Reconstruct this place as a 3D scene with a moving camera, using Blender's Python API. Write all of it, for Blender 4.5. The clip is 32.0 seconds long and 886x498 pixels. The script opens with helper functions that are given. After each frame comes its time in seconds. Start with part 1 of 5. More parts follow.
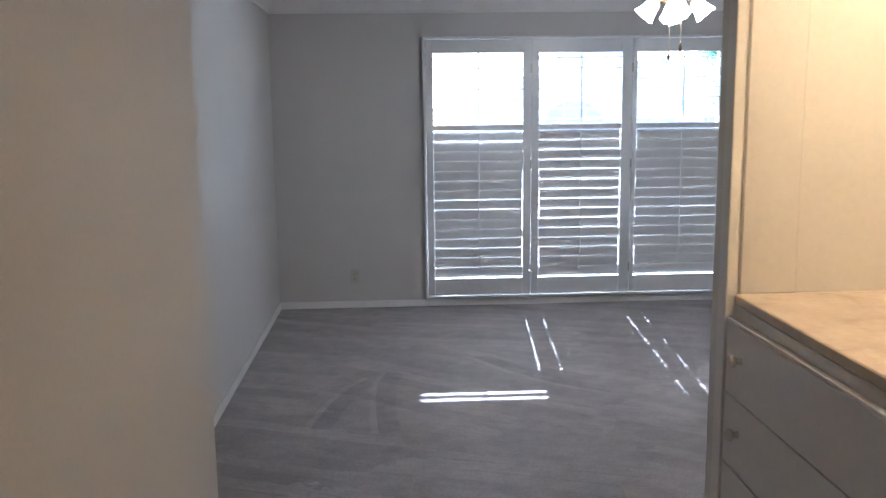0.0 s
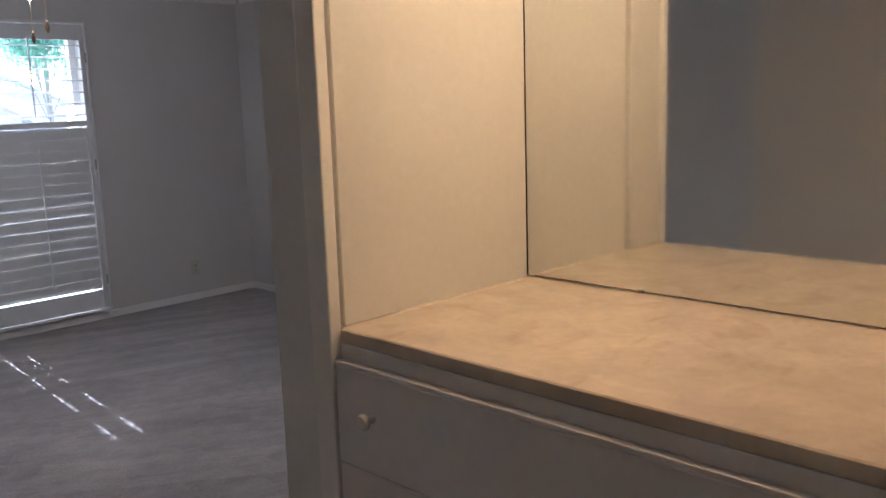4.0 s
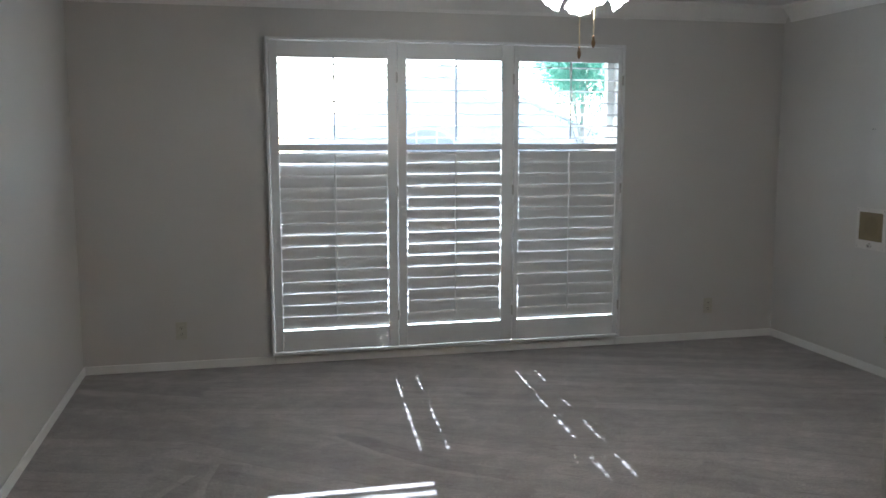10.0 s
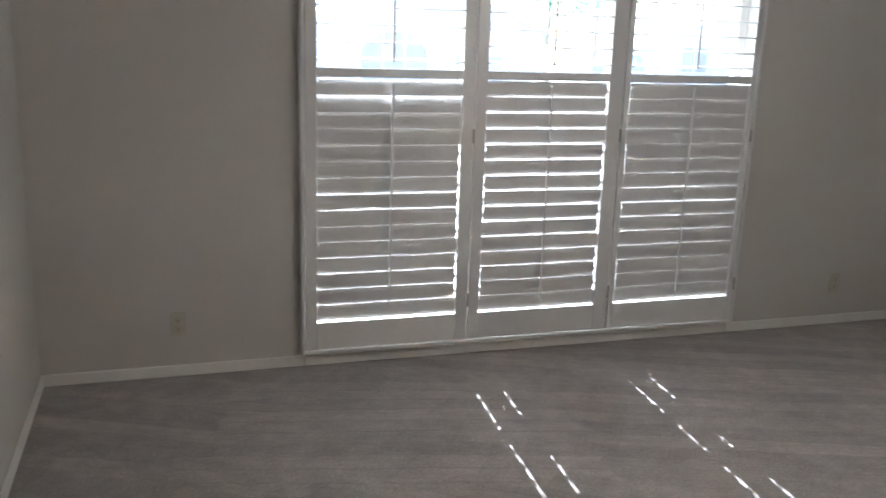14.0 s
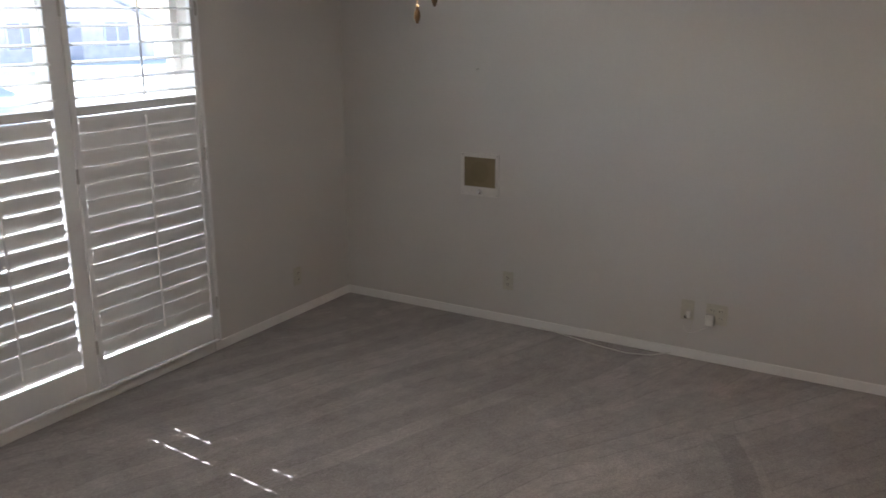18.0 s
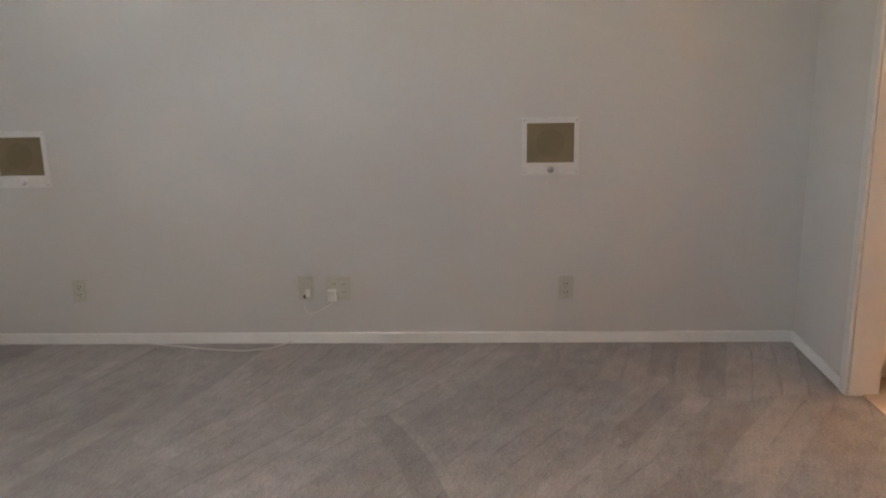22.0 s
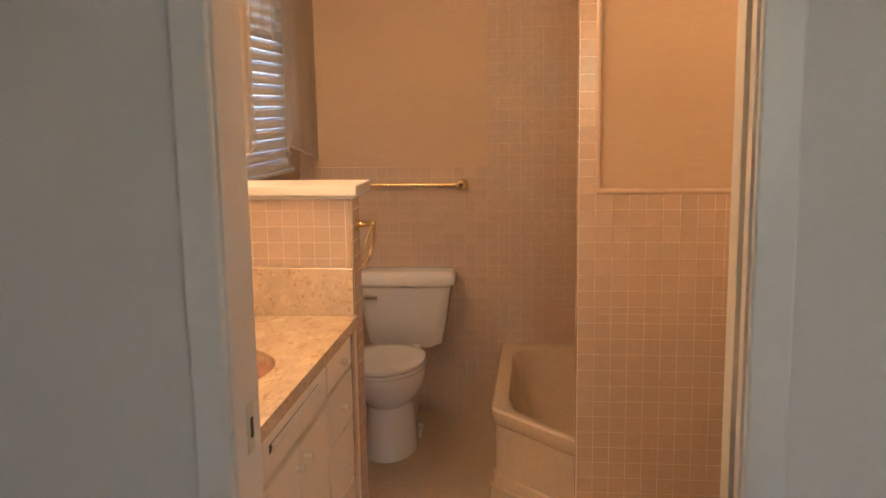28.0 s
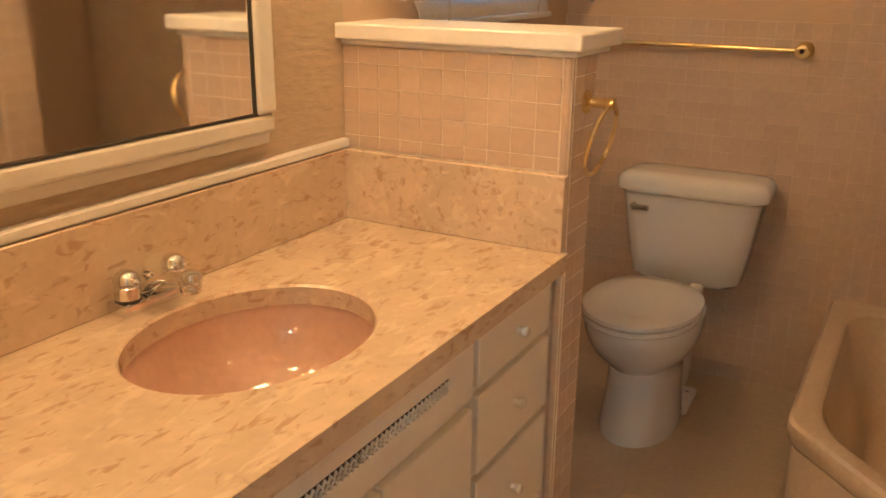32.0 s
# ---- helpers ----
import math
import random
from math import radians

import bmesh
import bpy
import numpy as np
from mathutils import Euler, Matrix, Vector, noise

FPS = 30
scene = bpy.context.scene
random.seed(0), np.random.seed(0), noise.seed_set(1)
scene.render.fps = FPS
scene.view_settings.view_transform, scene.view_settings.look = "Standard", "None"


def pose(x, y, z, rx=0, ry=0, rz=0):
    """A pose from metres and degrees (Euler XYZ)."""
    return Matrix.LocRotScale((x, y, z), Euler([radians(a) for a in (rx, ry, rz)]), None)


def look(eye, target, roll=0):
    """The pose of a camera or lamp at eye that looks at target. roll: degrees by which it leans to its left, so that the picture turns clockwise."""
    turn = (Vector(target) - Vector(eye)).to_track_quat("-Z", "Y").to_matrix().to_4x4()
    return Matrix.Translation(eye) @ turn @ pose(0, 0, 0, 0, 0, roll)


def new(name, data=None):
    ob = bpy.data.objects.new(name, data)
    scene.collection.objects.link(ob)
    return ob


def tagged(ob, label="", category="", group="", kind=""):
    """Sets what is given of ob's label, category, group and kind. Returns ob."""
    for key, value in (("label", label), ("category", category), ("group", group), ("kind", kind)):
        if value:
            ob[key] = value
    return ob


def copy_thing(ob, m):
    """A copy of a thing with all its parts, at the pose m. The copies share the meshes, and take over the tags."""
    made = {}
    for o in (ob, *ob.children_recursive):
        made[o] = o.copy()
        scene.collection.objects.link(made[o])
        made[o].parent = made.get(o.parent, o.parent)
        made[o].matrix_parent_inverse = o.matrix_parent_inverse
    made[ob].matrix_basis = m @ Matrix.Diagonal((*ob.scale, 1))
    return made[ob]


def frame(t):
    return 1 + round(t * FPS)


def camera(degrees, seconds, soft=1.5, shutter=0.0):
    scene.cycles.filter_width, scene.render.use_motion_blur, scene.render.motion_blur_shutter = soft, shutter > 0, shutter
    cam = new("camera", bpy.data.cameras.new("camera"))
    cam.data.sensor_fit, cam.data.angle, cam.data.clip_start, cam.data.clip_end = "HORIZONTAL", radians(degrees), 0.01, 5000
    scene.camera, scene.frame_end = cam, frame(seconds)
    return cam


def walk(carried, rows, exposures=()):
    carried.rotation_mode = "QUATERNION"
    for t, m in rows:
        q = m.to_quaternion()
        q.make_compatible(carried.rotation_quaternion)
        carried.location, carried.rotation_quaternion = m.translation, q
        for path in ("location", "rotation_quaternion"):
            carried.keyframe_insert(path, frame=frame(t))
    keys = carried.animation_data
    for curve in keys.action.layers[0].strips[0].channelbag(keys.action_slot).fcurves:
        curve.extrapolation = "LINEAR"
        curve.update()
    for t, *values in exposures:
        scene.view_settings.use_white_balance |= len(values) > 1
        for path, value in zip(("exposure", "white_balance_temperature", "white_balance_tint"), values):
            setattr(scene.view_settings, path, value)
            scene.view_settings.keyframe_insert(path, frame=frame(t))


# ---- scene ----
PATH = [
    (0.0, 0.963, -6.852, 1.589, 80.67, 0.69, -3.01),
    (0.5, 0.915, -6.669, 1.558, 80.80, 0.35, -3.41),
    (1.0, 0.880, -6.485, 1.549, 80.87, 0.26, -3.59),
    (1.5, 0.900, -6.339, 1.533, 80.89, -0.50, -9.93),
    (2.0, 0.905, -6.262, 1.544, 80.85, -0.23, -20.34),
    (2.5, 0.904, -6.200, 1.548, 80.60, 0.65, -30.68),
    (3.0, 0.893, -6.151, 1.550, 80.32, 1.03, -38.70),
    (3.5, 0.883, -6.118, 1.551, 80.23, 0.94, -44.26),
    (4.0, 0.854, -6.123, 1.540, 79.94, 1.77, -46.08),
    (4.5, 0.841, -6.115, 1.500, 75.75, 2.23, -46.36),
    (6.5, 0.826, -6.130, 1.473, 67.85, 2.32, -46.91),
    (6.7, 0.832, -6.129, 1.483, 70.95, 2.29, -46.92),
    (7.0, 0.842, -6.127, 1.499, 76.07, 2.24, -46.92),
    (7.5, 0.864, -6.115, 1.492, 82.65, 2.22, -43.24),
    (8.0, 0.908, -6.080, 1.486, 82.96, 2.14, -36.91),
    (8.5, 0.962, -6.070, 1.493, 83.16, 1.79, -31.18),
    (9.0, 0.984, -6.053, 1.499, 83.14, 1.36, -23.71),
    (9.5, 1.026, -5.907, 1.484, 83.20, 0.88, -15.40),
    (10.0, 1.000, -5.708, 1.477, 82.75, 0.09, -13.07),
    (10.5, 0.972, -5.492, 1.497, 79.12, -0.31, -11.19),
    (11.0, 1.002, -5.256, 1.515, 75.43, -0.36, -7.39),
    (11.5, 0.980, -4.998, 1.507, 75.23, -0.79, -6.87),
    (12.0, 0.942, -4.773, 1.503, 75.45, -1.18, -6.51),
    (12.5, 0.840, -4.573, 1.512, 76.16, -1.57, -7.46),
    (13.0, 0.781, -4.414, 1.520, 76.93, -1.83, -9.06),
    (13.5, 0.706, -4.225, 1.545, 76.89, -1.98, -11.27),
    (14.0, 0.588, -4.032, 1.589, 76.33, -1.82, -17.38),
    (14.5, 0.453, -3.872, 1.666, 75.49, -1.14, -25.26),
    (15.0, 0.432, -3.849, 1.777, 74.83, -0.70, -30.33),
    (15.5, 0.396, -3.806, 1.828, 75.07, -0.53, -36.06),
    (17.5, 0.283, -3.519, 1.868, 74.83, 0.01, -55.47),
    (18.0, 0.308, -3.475, 1.843, 74.84, 0.14, -59.14),
    (18.5, 0.332, -3.459, 1.793, 74.93, -0.08, -64.09),
    (19.0, 0.362, -3.485, 1.765, 74.77, 0.20, -68.32),
    (19.5, 0.370, -3.527, 1.747, 74.49, 0.51, -71.72),
    (20.0, 0.385, -3.484, 1.680, 74.38, 0.74, -75.31),
    (20.5, 0.396, -3.329, 1.572, 74.83, 0.31, -81.13),
    (21.0, 0.561, -3.306, 1.459, 75.41, 0.61, -83.79),
    (21.5, 0.719, -3.231, 1.451, 75.27, 0.88, -85.86),
    (22.0, 0.923, -3.131, 1.458, 75.81, 1.02, -87.84),
    (22.5, 1.221, -2.986, 1.511, 80.04, 0.49, -94.33),
    (23.0, 1.520, -2.960, 1.578, 79.85, 0.47, -100.70),
    (23.5, 1.825, -2.778, 1.501, 80.74, 0.21, -110.02),
    (24.0, 2.144, -2.663, 1.461, 81.11, 0.14, -119.78),
    (24.5, 2.457, -2.630, 1.460, 80.81, -0.07, -128.92),
    (25.0, 2.724, -2.603, 1.460, 80.62, 0.18, -136.91),
    (25.5, 2.999, -2.633, 1.447, 80.49, 0.12, -146.18),
    (26.0, 3.250, -2.732, 1.438, 80.36, -0.33, -155.16),
    (26.5, 3.462, -2.818, 1.417, 80.54, 0.06, -163.16),
    (28.5, 3.761, -3.566, 1.444, 80.59, 1.20, -174.52),
    (29.0, 3.708, -3.768, 1.419, 77.55, 1.75, -174.75),
    (29.5, 3.697, -3.935, 1.418, 72.05, 2.19, -172.68),
    (30.0, 3.698, -4.091, 1.417, 71.53, 1.04, -169.77),
    (30.5, 3.661, -4.233, 1.397, 71.82, 0.21, -163.70),
    (31.0, 3.677, -4.348, 1.373, 72.08, -0.22, -157.29),
    (31.5, 3.727, -4.450, 1.334, 72.25, -0.43, -153.96),
    (32.0, 3.758, -4.484, 1.315, 72.16, -0.61, -150.84),
]
cam = camera(54.0, 32.0, soft=1.5, shutter=0.35)
EXPOSURES = [(0.0, 3.6, 4980, 10), (1.0, 3.35, 4960, 10), (3.0, 3.08, 5150, 15), (4.2, 3.05, 5200, 15), (6.3, 4.2, 5080, 2), (7.2, 3.88, 5470, -3), (8.2, 3.05, 5350, 9), (9.0, 2.85, 5300, 10),
             (9.6, 3.02, 5350, 5), (10.5, 3.28, 5400, 5), (14.0, 3.45, 5750, 9), (15.2, 3.5, 5850, 11), (18.0, 3.12, 6000, 13), (20.0, 3.5, 6000, 12), (22.0, 3.87, 6000, 12),
             (23.0, 3.75, 6000, 12), (24.0, 3.52, 5950, 15), (25.0, 3.57, 5850, 14.5), (26.0, 3.57, 5850, 12), (29.0, 3.33, 6500, 13), (30.0, 3.28, 6450, 12), (31.0, 3.18, 6500, 6), (32.0, 3.37, 6500, 5)]
walk(cam, [(r[0], pose(*r[1:])) for r in PATH], EXPOSURES)

# ---- daylight ----
SUN_DIR = Vector((0.08, 1.0, 0.612)).normalized()      # from the room towards the sun
world = bpy.data.worlds.new("world")
scene.world = world
world.use_nodes = True
wn = world.node_tree
sky = wn.nodes.new("ShaderNodeTexSky")
sky.sky_type, sky.sun_disc = "NISHITA", False
sky.sun_elevation, sky.sun_rotation = math.asin(SUN_DIR.z), math.atan2(SUN_DIR.x, SUN_DIR.y)
wn.links.new(sky.outputs[0], wn.nodes["Background"].inputs[0])
wn.nodes["Background"].inputs[1].default_value = 0.075
sun = new("sun", bpy.data.lights.new("sun", "SUN"))
sun.data.energy, sun.data.angle, sun.data.color = 5.0, radians(0.5), (1.0, 0.98, 0.96)
sun.matrix_world = look(SUN_DIR * 20, (0, 0, 0))


# ---- materials ----
def pbr(name, color, rough=0.6, metal=0.0, var=0.08, scale=3.0, fine=0.05, fine_scale=60.0, bump=0.0, bump_scale=200.0,
        stretch=(1, 1, 1), coat=0.0, spec=0.5, emit=None, strength=0.0, rnd=0.0):
    """A node material: a base colour with two scales of variation, a little relief and uneven gloss."""
    m = bpy.data.materials.new(name)
    m.use_nodes = True
    nt = m.node_tree
    N, L = nt.nodes, nt.links
    b = N["Principled BSDF"]
    b.inputs["Roughness"].default_value, b.inputs["Metallic"].default_value = rough, metal
    b.inputs["Coat Weight"].default_value = coat
    b.inputs["Specular IOR Level"].default_value = spec
    co = N.new("ShaderNodeTexCoord")
    mp = N.new("ShaderNodeMapping")
    mp.inputs["Scale"].default_value = stretch
    L.new(co.outputs["Object"], mp.inputs["Vector"])
    n1, n2 = N.new("ShaderNodeTexNoise"), N.new("ShaderNodeTexNoise")
    n1.inputs["Scale"].default_value, n1.inputs["Detail"].default_value = scale, 4
    n2.inputs["Scale"].default_value, n2.inputs["Detail"].default_value = fine_scale, 3
    for n in (n1, n2):
        L.new(mp.outputs["Vector"], n.inputs["Vector"])
    v1, v2 = N.new("ShaderNodeMapRange"), N.new("ShaderNodeMapRange")
    for n, v, a in ((n1, v1, var), (n2, v2, fine)):
        v.inputs["From Min"].default_value, v.inputs["From Max"].default_value = 0.3, 0.7
        v.inputs["To Min"].default_value, v.inputs["To Max"].default_value = 1 - a, 1 + a
        L.new(n.outputs["Fac"], v.inputs["Value"])
    mul = N.new("ShaderNodeMath")
    mul.operation = "MULTIPLY"
    L.new(v1.outputs[0], mul.inputs[0]), L.new(v2.outputs[0], mul.inputs[1])
    last = mul.outputs[0]
    if rnd:
        oi, vr, m2 = N.new("ShaderNodeObjectInfo"), N.new("ShaderNodeMapRange"), N.new("ShaderNodeMath")
        vr.inputs["To Min"].default_value, vr.inputs["To Max"].default_value = 1 - rnd, 1 + rnd
        L.new(oi.outputs["Random"], vr.inputs["Value"])
        m2.operation = "MULTIPLY"
        L.new(last, m2.inputs[0]), L.new(vr.outputs[0], m2.inputs[1])
        last = m2.outputs[0]
    sc = N.new("ShaderNodeVectorMath")
    sc.operation = "SCALE"
    sc.inputs[0].default_value = color
    L.new(last, sc.inputs["Scale"])
    L.new(sc.outputs[0], b.inputs["Base Color"])
    rr = N.new("ShaderNodeMapRange")
    rr.inputs["To Min"].default_value, rr.inputs["To Max"].default_value = max(rough - 0.07, 0.02), min(rough + 0.07, 1)
    L.new(n1.outputs["Fac"], rr.inputs["Value"])
    L.new(rr.outputs[0], b.inputs["Roughness"])
    if bump:
        n3, bp = N.new("ShaderNodeTexNoise"), N.new("ShaderNodeBump")
        n3.inputs["Scale"].default_value, n3.inputs["Detail"].default_value = bump_scale, 3
        L.new(mp.outputs["Vector"], n3.inputs["Vector"])
        bp.inputs["Strength"].default_value, bp.inputs["Distance"].default_value = bump, 0.004
        L.new(n3.outputs["Fac"], bp.inputs["Height"])
        L.new(bp.outputs[0], b.inputs["Normal"])
    if emit:
        b.inputs["Emission Color"].default_value = (*emit, 1)
        b.inputs["Emission Strength"].default_value = strength
    return m


# tracks of the cleaner's turns: centre, radius, and the spot round which they show
ARCS = ((2.33, 0.84, 4.0, 3.55, -2.97, 0.62), (4.86, -2.35, 4.01, 0.85, -2.2, 0.5), (2.12, -2.73, 1.6, 0.63, -2.2, 0.42), (3.4, -0.4, 2.2, 1.75, -1.85, 0.5))


def carpet_material():
    """Short pile with vacuum passes: patches of their own direction, each made of straight bands of light and dark nap."""
    m = pbr("carpet", (0.375, 0.345, 0.335), rough=0.95, var=0.07, scale=1.6, fine=0.34, fine_scale=210, bump=0.7, bump_scale=430, spec=0.15)
    N, L = m.node_tree.nodes, m.node_tree.links
    b = N["Principled BSDF"]
    b.inputs["Sheen Weight"].default_value = 0.2
    base = b.inputs["Base Color"].links[0].from_socket
    co = N.new("ShaderNodeTexCoord")
    for sc, lo, hi in ((2.6, 0.93, 1.06), (11.0, 0.92, 1.08), (70.0, 0.89, 1.11)):
        mot, mm, ms = N.new("ShaderNodeTexNoise"), N.new("ShaderNodeMapRange"), N.new("ShaderNodeVectorMath")
        mot.inputs["Scale"].default_value, mot.inputs["Detail"].default_value = sc, 4
        L.new(co.outputs["Object"], mot.inputs["Vector"])
        mm.inputs["From Min"].default_value, mm.inputs["From Max"].default_value = 0.35, 0.65
        mm.inputs["To Min"].default_value, mm.inputs["To Max"].default_value = lo, hi
        L.new(mot.outputs["Fac"], mm.inputs["Value"])
        ms.operation = "SCALE"
        L.new(base, ms.inputs[0]), L.new(mm.outputs[0], ms.inputs["Scale"])
        base = ms.outputs[0]

    def math_node(op, a, c=None, d=None):
        n = N.new("ShaderNodeMath")
        n.operation = op
        for k, v in enumerate((a, c, d)):
            if v is None:
                continue
            if isinstance(v, (int, float)):
                n.inputs[k].default_value = v
            else:
                L.new(v, n.inputs[k])
        return n.outputs[0]

    wob = N.new("ShaderNodeTexNoise")
    wob.inputs["Scale"].default_value, wob.inputs["Detail"].default_value = 1.3, 5
    L.new(co.outputs["Object"], wob.inputs["Vector"])
    add = N.new("ShaderNodeVectorMath")
    add.operation = "MULTIPLY_ADD"
    add.inputs[1].default_value = (0.10, 0.10, 0)
    L.new(wob.outputs["Color"], add.inputs[0]), L.new(co.outputs["Object"], add.inputs[2])
    rag, torn = N.new("ShaderNodeTexNoise"), N.new("ShaderNodeVectorMath")
    rag.inputs["Scale"].default_value, rag.inputs["Detail"].default_value = 3.2, 4
    L.new(co.outputs["Object"], rag.inputs["Vector"])
    torn.operation = "MULTIPLY_ADD"
    torn.inputs[1].default_value = (0.7, 0.7, 0)
    L.new(rag.outputs["Color"], torn.inputs[0]), L.new(co.outputs["Object"], torn.inputs[2])
    turn, squash, scratch, sm = N.new("ShaderNodeVectorRotate"), N.new("ShaderNodeMapping"), N.new("ShaderNodeTexNoise"), N.new("ShaderNodeMapRange")
    turn.rotation_type = "Z_AXIS"
    turn.inputs["Angle"].default_value = 0.34
    squash.inputs["Scale"].default_value = (4.0, 34.0, 1.0)
    L.new(add.outputs[0], turn.inputs["Vector"]), L.new(turn.outputs[0], squash.inputs["Vector"]), L.new(squash.outputs[0], scratch.inputs["Vector"])
    scratch.inputs["Scale"].default_value, scratch.inputs["Detail"].default_value = 1.0, 4
    sm.inputs["From Min"].default_value, sm.inputs["From Max"].default_value = 0.36, 0.64
    sm.inputs["To Min"].default_value, sm.inputs["To Max"].default_value = 0.95, 1.05
    L.new(scratch.outputs["Fac"], sm.inputs["Value"])
    total = sm.outputs[0]
    for cx, cy, rad, px, py, reach in ARCS:
        off, dist = N.new("ShaderNodeVectorMath"), N.new("ShaderNodeVectorMath")
        off.operation, dist.operation = "SUBTRACT", "LENGTH"
        off.inputs[1].default_value = (cx, cy, 0)
        L.new(add.outputs[0], off.inputs[0]), L.new(off.outputs[0], dist.inputs[0])
        gap_ = math_node("SUBTRACT", dist.outputs["Value"], rad)
        light = math_node("LESS_THAN", math_node("ABSOLUTE", gap_), 0.018)
        band_ = math_node("LESS_THAN", math_node("ABSOLUTE", math_node("ADD", gap_, 0.075)), 0.055)
        near = N.new("ShaderNodeVectorMath")
        near.operation = "DISTANCE"
        near.inputs[1].default_value = (px, py, 0)
        L.new(add.outputs[0], near.inputs[0])
        side = math_node("LESS_THAN", near.outputs["Value"], reach)
        tone = math_node("MULTIPLY", math_node("MULTIPLY_ADD", light, 0.16, math_node("MULTIPLY", band_, -0.16)), side)
        total = math_node("MULTIPLY", total, math_node("ADD", tone, 1.0))
    for sc, width, amp, line, lo, hi in ((0.62, 0.105, 0.135, 0.22, 0.20, 0.70), (1.3, 0.16, 0.06, 0.06, -1.6, 1.2)):
        vo = N.new("ShaderNodeTexVoronoi")
        vo.inputs["Scale"].default_value = sc
        L.new(torn.outputs[0], vo.inputs["Vector"])
        sep = N.new("ShaderNodeSeparateColor")
        L.new(vo.outputs["Color"], sep.inputs[0])
        ang = math_node("MULTIPLY_ADD", sep.outputs[0], hi - lo, lo)
        rot = N.new("ShaderNodeVectorRotate")
        rot.rotation_type = "Z_AXIS"
        L.new(add.outputs[0], rot.inputs["Vector"]), L.new(ang, rot.inputs["Angle"])
        xyz = N.new("ShaderNodeSeparateXYZ")
        L.new(rot.outputs[0], xyz.inputs[0])
        v = math_node("DIVIDE", xyz.outputs[1], width)
        band = math_node("FLOOR", v)
        wn_ = N.new("ShaderNodeTexWhiteNoise")
        wn_.noise_dimensions = "2D"
        comb = N.new("ShaderNodeCombineXYZ")
        L.new(band, comb.inputs[0]), L.new(sep.outputs[1], comb.inputs[1])
        L.new(comb.outputs[0], wn_.inputs["Vector"])
        shade = math_node("MULTIPLY_ADD", wn_.outputs["Value"], 2 * amp, 1 - amp)
        fr_ = math_node("FRACT", v)
        edge = math_node("ABSOLUTE", math_node("SUBTRACT", fr_, 0.5))
        dark = N.new("ShaderNodeMapRange")
        dark.inputs["From Min"].default_value, dark.inputs["From Max"].default_value = 0.43, 0.49
        dark.inputs["To Min"].default_value, dark.inputs["To Max"].default_value = 1.0, 1.0 - line
        L.new(edge, dark.inputs["Value"])
        brk = N.new("ShaderNodeTexNoise")
        brk.inputs["Scale"].default_value, brk.inputs["Detail"].default_value = 4.0, 2
        L.new(rot.outputs[0], brk.inputs["Vector"])
        gap = N.new("ShaderNodeMapRange")
        gap.inputs["From Min"].default_value, gap.inputs["From Max"].default_value = 0.36, 0.5
        L.new(brk.outputs["Fac"], gap.inputs["Value"])
        lines = math_node("MULTIPLY_ADD", math_node("SUBTRACT", dark.outputs[0], 1.0), gap.outputs[0], 1.0)
        some = math_node("GREATER_THAN", wn_.outputs["Value"], 0.45)
        lines = math_node("MULTIPLY_ADD", math_node("SUBTRACT", lines, 1.0), some, 1.0)
        one = math_node("MULTIPLY", shade, lines)
        total = math_node("MULTIPLY", total, one)
    fade = N.new("ShaderNodeTexNoise")
    fade.inputs["Scale"].default_value, fade.inputs["Detail"].default_value = 1.7, 3
    L.new(co.outputs["Object"], fade.inputs["Vector"])
    fm = N.new("ShaderNodeMapRange")
    fm.inputs["From Min"].default_value, fm.inputs["From Max"].default_value = 0.38, 0.6
    fm.inputs["To Min"].default_value = 0.7
    L.new(fade.outputs["Fac"], fm.inputs["Value"])
    total = math_node("MULTIPLY_ADD", math_node("SUBTRACT", total, 1.0), fm.outputs[0], 1.0)
    sc2 = N.new("ShaderNodeVectorMath")
    sc2.operation = "SCALE"
    L.new(base, sc2.inputs[0]), L.new(total, sc2.inputs["Scale"])
    L.new(sc2.outputs[0], b.inputs["Base Color"])
    return m


